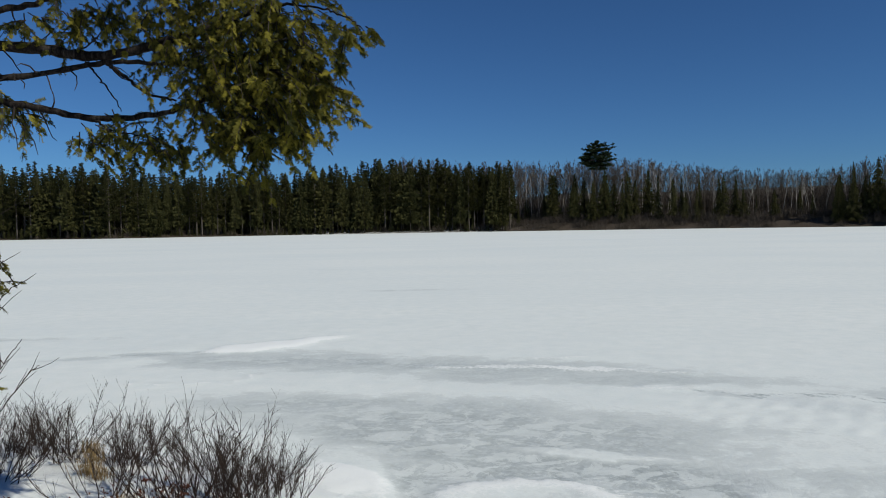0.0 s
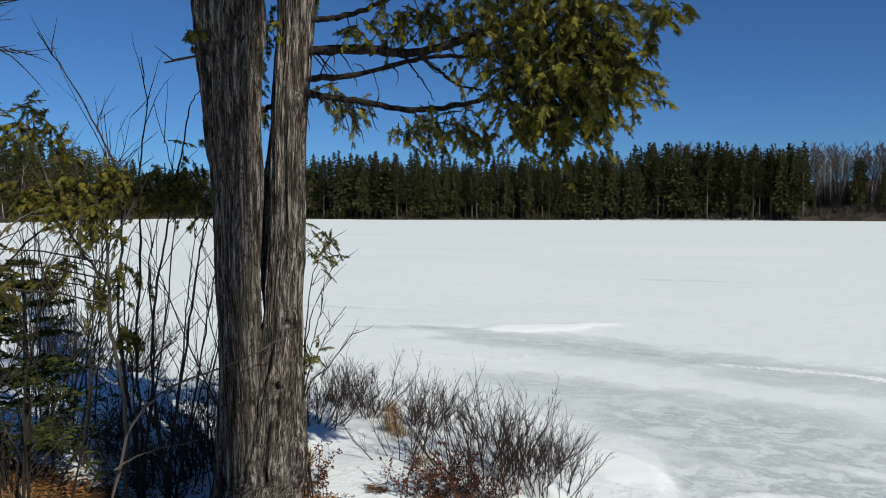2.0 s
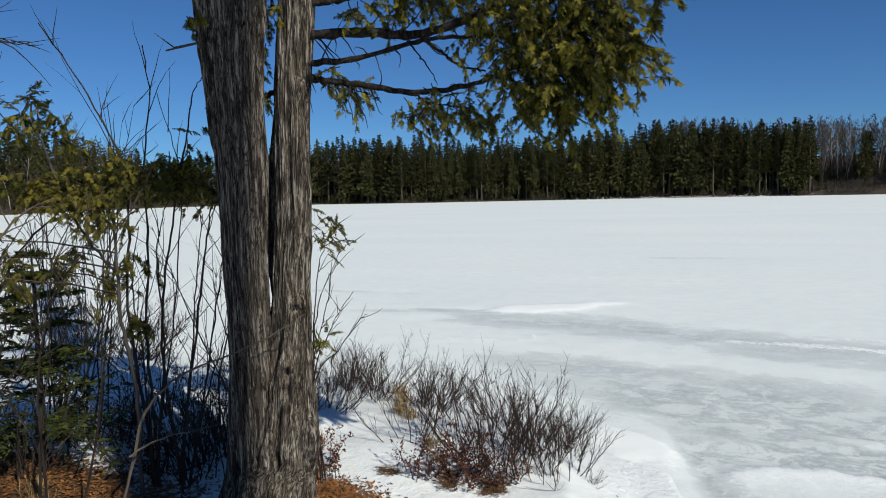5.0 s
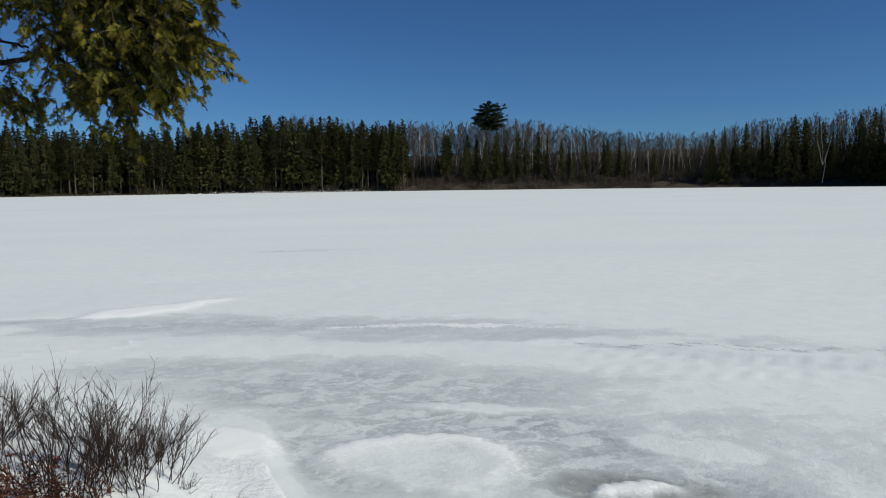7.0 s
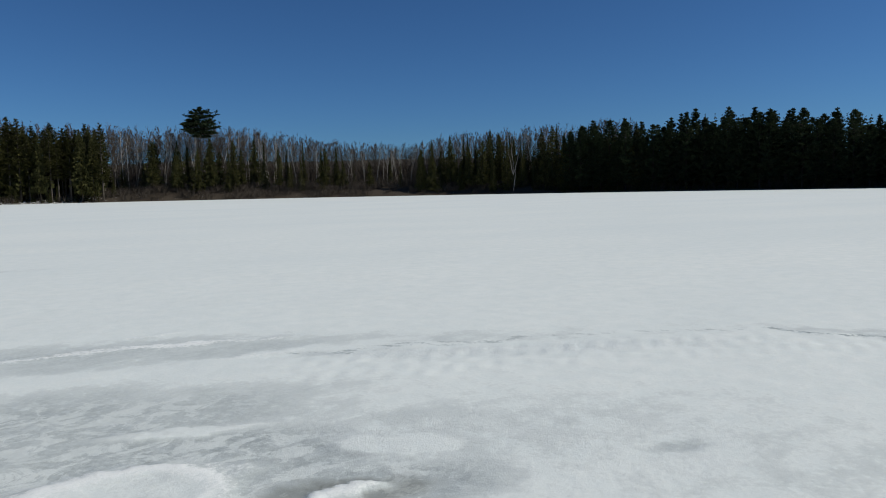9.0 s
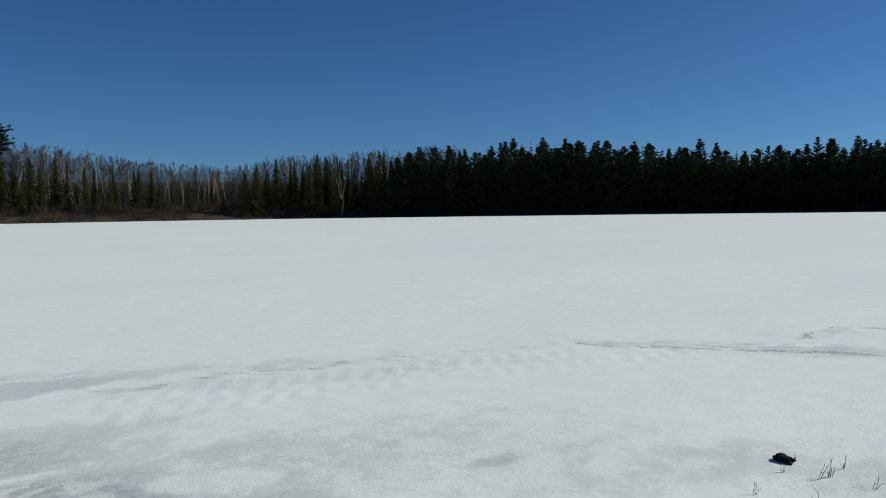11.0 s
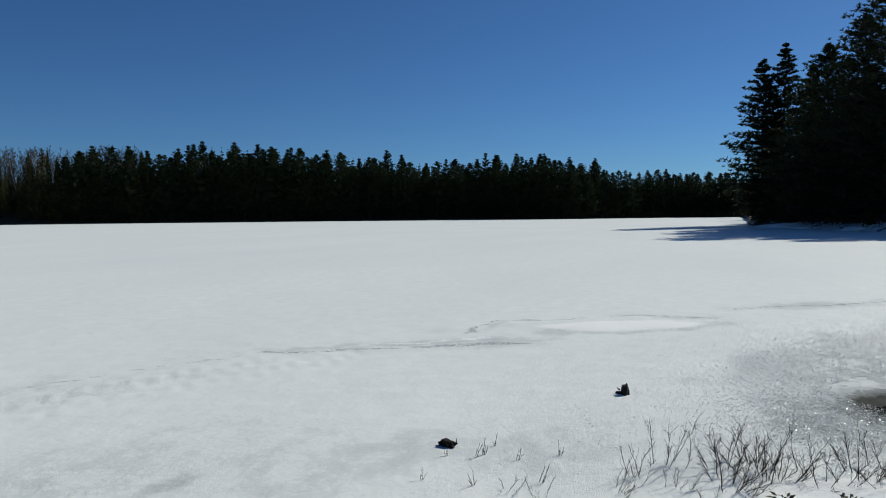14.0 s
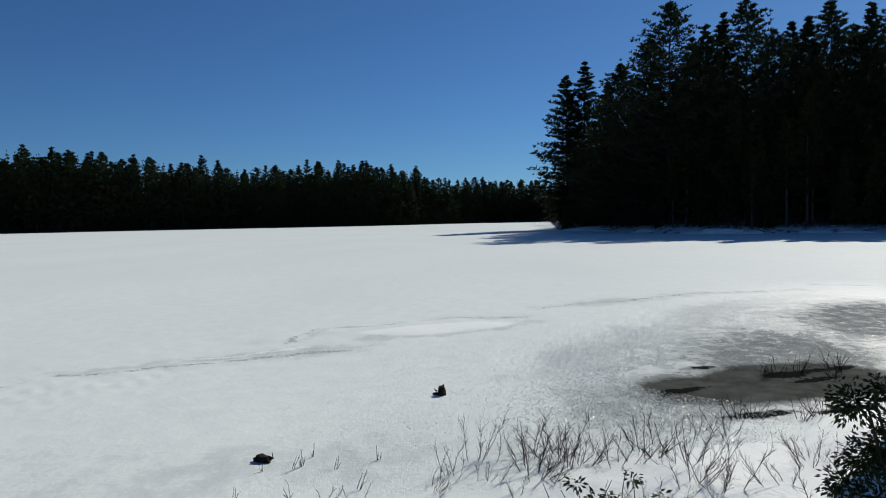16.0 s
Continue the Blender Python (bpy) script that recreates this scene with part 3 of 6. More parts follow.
def bare_tree(rng, height, r=0.09, limbs=12, twigs=6, fork=0.35, spread=0.55, haze=1.0, broad=1.0):
    """A leafless tree: a pale trunk and limbs, and the fine twigs as a second mesh."""
    wood, fine = Shape(), Shape()
    axis = bend(rng, (0, 0, -0.3), (rng.gauss(0, 0.05), rng.gauss(0, 0.05), 1), height * 0.96, 9, 0.05, 0.05)
    wood.tube(axis, [r * (1 - 0.9 * i / 9) + 0.012 for i in range(10)], 5)
    for k in range(limbs):
        f = fork + (0.97 - fork) * (k + rng.random()) / limbs
        p = axis[min(9, int(f * 9))].lerp(axis[min(9, int(f * 9) + 1)], f * 9 % 1)
        a = rng.uniform(0, math.tau)
        l = height * (0.30 * (1 - f) + 0.09) * rng.uniform(0.7, 1.2)
        line = bend(rng, p, (math.cos(a) * spread, math.sin(a) * spread, 0.75), l, 4, 0.14, 0.08)
        wood.tube(line, [r * 0.5 * (1 - f) + 0.022, 0.026, 0.02, 0.014, 0.008], 3, False)
        for _ in range(int(twigs)):
            q = line[rng.randint(1, 4)]
            b = rng.uniform(0, math.tau)
            tl = l * rng.uniform(0.25, 0.5)
            tw = bend(rng, q, (math.cos(b) * 0.6, math.sin(b) * 0.6, 0.75), tl, 2, 0.2, 0.1)
            side = Vector((-math.sin(b), math.cos(b), 0)) * 0.018 * broad
            fine.tri(tw[0] - side, tw[0] + side, tw[1] + side * 0.7, tw[1] - side * 0.7)
            fine.tri(tw[1] - side * 0.7, tw[1] + side * 0.7, tw[2])
            for _ in range(int(4 * haze)):
                q2 = tw[0].lerp(tw[2], rng.random())
                e = Vector((rng.gauss(0, 0.5), rng.gauss(0, 0.5), 0.8)).normalized() * rng.uniform(0.35, 0.9)
                w = Vector((rng.gauss(0, 1), rng.gauss(0, 1), 0)).normalized() * 0.022 * broad
                fine.tri(q2 - w, q2 + w, q2 + e)
    return wood.pair(), fine.pair()


def trunk_shape(rng, height, r, sides=6, wander=0.004):
    s = Shape()
    n = 8
    pts = [(rng.gauss(0, wander) * height * i / n, rng.gauss(0, wander) * height * i / n, height * i / n - 0.3) for i in range(n + 1)]
    s.tube(pts, [r * (1 - 0.93 * i / n) + 0.01 for i in range(n + 1)], sides)
    return s.pair()


def brush_shape(rng, height, width, stems):
    s = Shape()
    for _ in range(stems):
        a, q = rng.uniform(0, math.tau), width / 2 * math.sqrt(rng.random())
        p = Vector((math.cos(a) * q, math.sin(a) * q, -0.15))
        l = height * rng.uniform(0.6, 1.15) * (1 - 0.35 * q / width * 2)
        line = bend(rng, p, (math.cos(a) * 0.5 * q / width * 2, math.sin(a) * 0.5 * q / width * 2, 1), l, 3, 0.18)
        sd = Vector((math.sin(a * 3), math.cos(a * 3), 0)) * 0.03
        s.tri(line[0] - sd, line[0] + sd, line[2] + sd * 0.6, line[2] - sd * 0.6)
        s.tri(line[2] - sd * 0.6, line[2] + sd * 0.6, line[3])
        for _ in range(4):
            e = Vector((rng.gauss(0, 0.6), rng.gauss(0, 0.6), 0.6)).normalized() * l * rng.uniform(0.2, 0.45)
            b = line[rng.randint(1, 3)]
            w = Vector((rng.gauss(0, 1), rng.gauss(0, 1), 0)).normalized() * 0.03
            s.tri(b - w, b + w, b + e)
    return s.pair()


def land_z(x, y):
    return float(land_height(np.array([x]), np.array([y]))[0])


def shore_place(az, back):
    r = float(np.interp(az, FAR_AZ, FAR_R)) + back
    p = place(az, r)
    return Vector((p.x, p.y, land_z(p.x, p.y) - 0.1))


# how high the woods stand against the sky, in degrees
TOP_AZ = [-92, -91.1, -87, -85.1, -82.9, -82, -81.4, -78.2, -74.8, -72.3, -69.5, -65, -62.5, -58.3, -54.6, -51.2, -47.9, -44.3, -41.7, -40,
          -36.2, -31.2, -29, -24.9, -19.2, -14.5, -7.2, -5.6, -0.8, 1.6, 4.2, 8.2, 13.5, 16.9, 19.7, 24.8, 28.4, 32, 38, 43, 45.5, 47.8, 50.8, 53.4, 55.5, 58, 70]
TOP_EL = [2.6, 2.7, 3.24, 3.2, 3.1, 3.06, 3.99, 4.35, 4.46, 4.5, 4.2, 4.75, 4.9, 5.1, 5.7, 5.75, 4.4, 5.0, 4.5, 4.8,
          4.5, 4.16, 3.5, 3.6, 4.3, 5.0, 4.7, 5.0, 4.9, 5.3, 5.3, 4.8, 4.3, 4.5, 4.2, 4.7, 4.7, 4.5, 3.7, 3.4, 4.3, 5.2, 5.9, 5.6, 6.1, 5.8, 5.6]


def wanted_height(p, az):
    return math.hypot(p.x, p.y) * math.tan(radians(float(np.interp(az, TOP_AZ, TOP_EL)))) + EYE - p.z


def is_fine(name):
    return name in ("clump", "crown")


def stand(meshes, p, label, category, group, turn, size):
    """A tree as a thing with its trunk and crown."""
    ob = thing(category.replace(" ", "_"), p, label, category, group, turn, size)
    for name, me in meshes:
        p2 = part(name, me, None, ob)
        if is_fine(name):
            tagged(p2, kind="stuff")
    return ob


rng = random.Random(11)
H0 = 16.0
SPRUCES = [(("trunk", mesh_of("spruce_trunk", *trunk_shape(rng, H0 * 0.97, 0.14), DARK_BARK, True)),
            ("crown", mesh_of("spruce_crown", *conifer(rng, H0, rng.uniform(4.0, 6.0), rng.uniform(0.04, 0.2), 34, 8, rng.uniform(0.1, 0.35), 0.55, rng.uniform(0.55, 0.9)), SPRUCE))) for _ in range(8)]
for _ in range(7):
    w, c = pine_tree(rng, H0, rng.uniform(4.2, 6.4), rng.uniform(0.2, 0.45), 24, 6, 4, 0.7, 6, 0.25, rng.uniform(0.55, 0.8), 0.25, limbs=0.4)
    SPRUCES.append((("trunk", mesh_of("red_pine_trunk", *w, GREY_BARK, True)), ("crown", mesh_of("red_pine_crown", *c, SPRUCE))))
SPIRES = [(("trunk", mesh_of("fir_trunk", *trunk_shape(rng, H0 * 0.97, 0.15), DARK_BARK, True)),
           ("crown", mesh_of("fir_crown", *conifer(rng, H0, rng.uniform(3.4, 5.0), 0.03, 40, 7, 0.4, 0.4, rng.uniform(1.1, 1.5)), SPRUCE))) for _ in range(4)]
CEDARS = [(("trunk", mesh_of("cedar_trunk", *trunk_shape(rng, H0 * 0.9, 0.2), GREY_BARK, True)),
           ("crown", mesh_of("cedar_crown", *conifer(rng, H0, rng.uniform(4.0, 5.0), 0.02, 36, 9, 0.45, 0.25, 0.55), SPRUCE))) for _ in range(3)]
PINES = []
for _ in range(7):
    w, c = pine_tree(rng, H0, rng.uniform(8.0, 11.0), rng.uniform(0.04, 0.12), 26, 7, 4, 0.9, 6, 0.3, rng.uniform(0.55, 0.8), 0.25, blade=0.27, limbs=0.3)
    PINES.append((("trunk", mesh_of("pine_trunk", *w, DARK_BARK, True)), ("crown", mesh_of("pine_crown", *c, PINE))))
BIRCHES = []
for k in range(7):
    w, c = bare_tree(rng, H0, 0.10, 13, 6, rng.uniform(0.35, 0.5), rng.uniform(0.4, 0.7))
    BIRCHES.append((("trunk", mesh_of("birch_trunk", *w, GREY_BARK if k % 3 else BIRCH_BARK, True)), ("crown", mesh_of("birch_twigs", *c, GREY_TWIG))))
BUSHES = [(("clump", mesh_of("bush_stems", *brush_shape(rng, 2.2, 3.6, 110), BRUSH)),) for _ in range(4)]


def sector(a0, a1, step, backs, low, high, kinds, label, category, group):
    """A stretch of shore planted along the water's edge in uneven rows."""
    for back in backs:
        az = a0 + rng.uniform(0, step)
        while az < a1:
            p = shore_place(az, back + rng.uniform(-1.5, 1.5))
            size = wanted_height(p, az) / H0 * (low + (high - low) * rng.random() ** 0.8)
            stand(rng.choice(kinds), p, label, category, group, rng.uniform(0, math.tau), size)
            az += step * rng.uniform(0.6, 1.4)


SPRUCE_LABEL = "dark green spruce with bare lower stem on the far shore"
PINE_LABEL = "dark bushy pine of the shaded far shore"
BIRCH_LABEL = "leafless pale-stemmed birch on the far shore"
sector(-5.5, 32, 0.62, (2.5, 5.5, 9), 0.74, 1.03, SPRUCES, SPRUCE_LABEL, "spruce tree", "spruces of the far shore")
sector(32, 66, 0.95, (4, 9), 0.6, 1.0, SPRUCES + CEDARS, SPRUCE_LABEL, "spruce tree", "spruces of the far shore")
sector(-31, -5.5, 0.46, (10, 15, 21), 0.8, 1.0, BIRCHES, BIRCH_LABEL, "birch tree", "birches of the far shore")
sector(-42, -30, 0.8, (12, 18), 0.85, 1.02, BIRCHES, BIRCH_LABEL, "birch tree", "birches of the far shore")
sector(-31, -6, 2.1, (5, 10), 0.3, 0.85, SPIRES + SPRUCES[:3], "slender dark spruce among bare birches", "fir tree", "firs among the birches")
sector(-47, -29, 0.85, (3, 7, 11), 0.4, 1.04, SPIRES + SPIRES + CEDARS + SPRUCES[:3], "narrow dark cedar or fir at the water's edge", "fir tree", "firs among the birches")
sector(-82, -41, 0.95, (2.5, 6.5, 11), 0.68, 1.02, PINES, PINE_LABEL, "pine tree", "pines of the far shore")
sector(-93, -82, 0.75, (3, 7, 12), 0.7, 1.0, PINES, PINE_LABEL, "pine tree", "pines of the far shore")
sector(34, 66, 1.3, (6,), 0.6, 1.05, BIRCHES, BIRCH_LABEL, "birch tree", "birches of the far shore")
for a0, a1, step in ((-32, -5, 0.26), (36, 66, 1.2), (-5, 30, 1.6), (-46, -31, 1.6)):
    az = a0
    while az < a1:
        p = shore_place(az, rng.uniform(0.8, 9.0 if a0 == -32 else 4.5))
        stand(rng.choice(BUSHES), p, "brown leafless bush on the far bank", "bush", "bushes of the far bank", rng.uniform(0, 6.28), rng.uniform(0.45, 1.15) * (1.25 if a0 == -32 else 1.0))
        az += step * rng.uniform(0.6, 1.4)

# the deeper rows of the woods
deep = Shape()


def sow(shape, pair, p, size, turn):
    n, (v, f) = len(shape.v), pair
    c, s = math.cos(turn) * size, math.sin(turn) * size
    shape.v += [(p.x + x * c - y * s, p.y + x * s + y * c, p.z + z * size) for x, y, z in v]
    shape.f += [tuple(i + n for i in face) for face in f]


LOW = [conifer(rng, H0, rng.uniform(4.4, 6.0), 0.05, 22, 6, 0.45, 0.5, 0.75, 1) for _ in range(5)]
LOW_BARE = [bare_tree(rng, H0, 0.10, 11, 5, 0.25, 0.65, 1.0, 2.4) for _ in range(5)]
for a0, a1, step, backs, low in ((-5.5, 66, 0.55, (13, 18, 24), 0.8), (-93, -44, 0.6, (14, 19, 25, 31), 0.74), (-46, -29, 1.0, (13, 22), 0.62)):
    for back in backs:
        az = a0
        while az < a1:
            p = shore_place(az, back + rng.uniform(-2, 2))
            sow(deep, rng.choice(LOW), p, wanted_height(p, az) / H0 * rng.uniform(low, low + 0.17), rng.uniform(0, 6.28))
            az += step * rng.uniform(0.7, 1.3)
woods = new("far_woods", mesh_of("far_woods", *deep.pair(), SPRUCE))
tagged(woods, "dense dark conifer woods behind the shore trees", "woods", kind="stuff")
deep = Shape()
for back in (18, 25, 33, 41):
    az = -46.0
    while az < 4:
        p = shore_place(az, back + rng.uniform(-3, 3))
        wood, fine = rng.choice(LOW_BARE)
        k, turn = wanted_height(p, az) / H0 * rng.uniform(0.8, 1.06), rng.uniform(0, 6.28)
        sow(deep, wood, p, k, turn)
        sow(deep, fine, p, k, turn)
        az += 0.4 * rng.uniform(0.7, 1.3)
bare_woods = new("bare_woods", mesh_of("bare_woods", *deep.pair(), GREY_TWIG))
tagged(bare_woods, "grey leafless hardwoods on the rise behind the shore", "woods", kind="stuff")

# the undergrowth below and between the trees
deep = Shape()
SCRUB = [brush_shape(rng, 3.2, 4.0, 30) for _ in range(4)]
for a0, a1, step, backs in ((-46, -2, 0.45, (24, 30, 36, 42)), (-31, -4, 0.5, (6, 10, 15, 20)), (-4, 66, 0.8, (7, 12)), (-47, -31, 0.7, (6, 12)), (-92, -47, 0.8, (4, 9)), (-121, -93, 0.8, (4, 8, 14, 20))):
    for back in backs:
        az = a0
        while az < a1:
            p = shore_place(az, back + rng.uniform(-2, 2))
            sow(deep, rng.choice(SCRUB), p, rng.uniform(0.5, 1.5) * (2.0 if back > 21 else 0.4 if az < -92.5 else 1.0), rng.uniform(0, 6.28))
            az += step * rng.uniform(0.6, 1.4)
skirt = Shape()
for a0, a1 in ((-5.0, 33), (-92, -38)):
    az = a0
    while az < a1:
        p = shore_place(az, rng.uniform(0.6, 2.4))
        sow(skirt, rng.choice(LOW), p, rng.uniform(0.10, 0.30), rng.uniform(0, 6.28))
        az += rng.uniform(0.15, 0.5)
tagged(new("shore_thicket", mesh_of("shore_thicket", *skirt.pair(), SPRUCE)), "low dark conifer thicket along the far waterline", "thicket", kind="stuff")
tagged(new("undergrowth", mesh_of("undergrowth", *deep.pair(), BRUSH)), "brown leafless undergrowth below the far trees", "undergrowth", kind="stuff")

# the tall lone pine
p = shore_place(-12.3, 6)
want = math.hypot(p.x, p.y) * math.tan(radians(6.15)) + EYE - p.z
w, c = pine_tree(rng, want, 14.0, 0.69, 9, 12, 10, 1.05, 12, 0.10, 0.34, 0.08, stout=0.016, blade=0.24)
stand((("trunk", mesh_of("lone_pine_trunk", *w, GREY_BARK, True)), ("crown", mesh_of("lone_pine_crown", *c, PINE))), p,
      "tall white pine with an umbrella crown above bare birches", "pine tree", "", 0.4, 1.0)

for az, back, k in ((-10.4, 5, 0.62), (-11.3, 8, 0.7), (-12.0, 4, 0.66), (-12.9, 5, 0.74), (-13.6, 9, 0.6), (-14.6, 6, 0.78), (-15.2, 8, 0.66), (-18.0, 5, 0.72), (-18.9, 5, 0.5), (-21.6, 6, 0.85), (-9.0, 8, 0.8)):
    p = shore_place(az, back)
    stand(rng.choice(SPRUCES[:8]), p, "dark spruce standing among bare birches", "spruce tree", "spruces of the far shore", rng.uniform(0, 6.28), wanted_height(p, az) / H0 * k)

# the forked birch standing pale before the dark firs
p = shore_place(-36.6, 1.5)
wood, fine = Shape(), Shape()
for k, (lean, l) in enumerate((((0.04, 0.0, 1), 8), ((-0.28, 0.1, 1), 7.5), ((0.3, -0.1, 1), 8.5), ((0.1, 0.2, 1), 9))):
    line = bend(rng, (0, 0, 5.0) if k else (0, 0, -0.3), lean, l, 6, 0.07, 0.05)
    wood.tube(line, [0.16 - 0.02 * i for i in range(7)] if not k else [0.11 - 0.015 * i for i in range(7)], 5)
    for q in line[2:]:
        for _ in range(4):
            fine.tube(bend(rng, q, (rng.gauss(0, 0.5), rng.gauss(0, 0.5), 0.8), rng.uniform(0.8, 1.8), 2, 0.2), [0.025, 0.018, 0.008], 3, False)
stand((("trunk", mesh_of("forked_birch_trunk", *wood.pair(), BIRCH_BARK, True)), ("crown", mesh_of("forked_birch_twigs", *fine.pair(), GREY_TWIG))), p,
      "pale forked birch standing before dark firs", "birch tree", "", 0.0, 1.0)

# the cape of tall white pines: azimuth, way out, top in degrees, spread
CAPE = [(-93.2, 121, 10.6, 9, 1.0), (-94.6, 123, 11.5, 8, 1.0), (-96.4, 112, 9.9, 8, 0.8), (-97.4, 104, 11.2, 9, 0.9), (-99.6, 100, 12.8, 9, 1.0), (-101.0, 96, 15.3, 12, 1.0),
        (-102.6, 101, 12.6, 8, 0.7), (-103.6, 94, 13.4, 8, 0.6), (-104.8, 99, 14.1, 7, 0.5), (-106.4, 96, 14.9, 9, 0.9), (-108.2, 95, 12.6, 9, 0.9), (-109.3, 103, 13.0, 8, 0.8),
        (-110.4, 98, 13.2, 8, 0.6), (-111.8, 96, 14.4, 8, 0.7), (-113.2, 100, 12.3, 8, 0.9), (-114.2, 97, 13.5, 7, 0.8), (-115.8, 99, 13.9, 8, 0.9), (-117.5, 100, 14, 9, 0.9)]
for az, r, el, spread, full in CAPE:
    q = place(az, r)
    p = Vector((q.x, q.y, land_z(q.x, q.y) - 0.2))
    h = r * math.tan(radians(el)) + EYE - p.z
    if az > -95:
        w, c = pine_tree(rng, h, spread * 1.4, 0.10, 30, 10, 11, 0.74, 12, 0.14, 0.62, 0.15, 1.75 if az > -94 else None, 0.2, blade=0.18)
    else:
        w, c = pine_tree(rng, h, spread * 2.0, 0.04, 36, 9, 9, 0.74, 11, 0.24, 0.62 if full > 0.8 else 0.8, 0.14, blade=0.17)
    stand((("trunk", mesh_of("cape_pine_trunk", *w, DARK_BARK, True)), ("crown", mesh_of("cape_pine_crown", *c, PINE))), p,
          "tall white pine on the snowy cape, dark against the light", "pine tree", "pines of the cape", 0.0, 1.0)
for k in range(84):
    az = -93.2 - 26 * (k + rng.random()) / 84
    r = float(np.interp(az, FAR_AZ, FAR_R)) + rng.uniform(2.5, 14)
    q = place(az, r)
    p = Vector((q.x, q.y, land_z(q.x, q.y) - 0.2))
    stand(rng.choice(CEDARS + SPRUCES), p, "dark young conifer filling the edge of the cape", "fir tree", "young conifers of the cape", rng.uniform(0, 6.28), rng.uniform(0.3, 1.1))
deep = Shape()
for k in range(420):
    az = -93.6 - 30 * rng.random()
    q = place(az, rng.uniform(104, 145) + 14 * (az > -98))
    p = Vector((q.x, q.y, land_z(q.x, q.y)))
    sow(deep, rng.choice(LOW), p, rng.uniform(0.8, 1.42) * (0.42 if az > -95.6 else 0.75 if az > -98.5 else 1.0), rng.uniform(0, 6.28))
tagged(new("cape_woods", mesh_of("cape_woods", *deep.pair(), SPRUCE)), "dark conifer woods of the cape behind its front pines", "woods", kind="stuff")

# lumps of drifted snow along the shore of the cape
def snow_lump(rng, w, d, h):
    bm = bmesh.new()
    bmesh.ops.create_icosphere(bm, subdivisions=4, radius=0.5)
    seed = rng.uniform(0, 50)
    for v in bm.verts:
        k = 1 + 0.35 * noise.noise(v.co * 2.6 + Vector((seed, 0, 0))) + 0.2 * noise.noise(v.co * 7 + Vector((0, seed, 0)))
        v.co = Vector((v.co.x * w * k, v.co.y * d * k, max(v.co.z, -0.2) * 2 * h * k))
    me = bpy.data.meshes.new("snow_lump")
    bm.to_mesh(me)
    bm.free()
    me.materials.append(GROUND)
    me.polygons.foreach_set("use_smooth", [True] * len(me.polygons))
    return me


for az, back, w, h in ((-94.2, 0.6, 3.2, 0.8), (-95.1, 0.4, 4.0, 1.3), (-96.2, 0.6, 3.0, 0.7), (-99.4, 0.6, 2.6, 0.9), (-103.2, 0.4, 3.4, 0.8), (-104.6, 0.5, 3.6, 1.4), (-106.6, 0.5, 2.6, 0.9), (-108.6, 0.4, 3.0, 0.5), (-111.0, 0.5, 2.4, 1.2), (-113.5, 0.5, 3.0, 0.8)):
    p = shore_place(az, back)
    ob = thing("snow_mound", p, "drifted snow lump at the edge of the cape", "snow mound", "snow lumps of the cape", radians(az))
    part("body", snow_lump(rng, w * 1.5, 2.0, h * 0.42), None, ob)

# an unseen tall pine, added behind the path so its trunk and one-sided crown shade the cedar and the bank beyond it
w, c = pine_tree(rng, 28.0, 3.4, 0.58, 17, 7, 4, 0.42, 8, 0.25, 0.4, 0.42, -2.147, 0.6, 0.022, 0.17, (0.0381, 0.0587))
stand((("trunk", mesh_of("shade_pine_trunk", *w, DARK_BARK, True)), ("crown", mesh_of("shade_pine_crown", *c, PINE))), Vector((10.58, -6.67, land_z(10.58, -6.67) - 0.1)),
      "unseen tall pine with a high crown, added to shade the cedar", "pine tree", "", 0.0, 1.0)
# ---------------------------------------------------------------- the cedar on the bank


def smooth_line(pts, steps):
    """Points evenly along a Catmull-Rom line; each point may carry a radius as its fourth number."""
    pts = [np.array(p, float) for p in pts]
    pts = [2 * pts[0] - pts[1], *pts, 2 * pts[-1] - pts[-2]]
    out = []
    for i in range(1, len(pts) - 2):
        a, b, c, d = pts[i - 1:i + 3]
        for k in range(steps):
            t = k / steps
            out.append(0.5 * (2 * b + (c - a) * t + (2 * a - 5 * b + 4 * c - d) * t * t + (3 * b - a - 3 * c + d) * t ** 3))
    out.append(pts[-2])
    return out


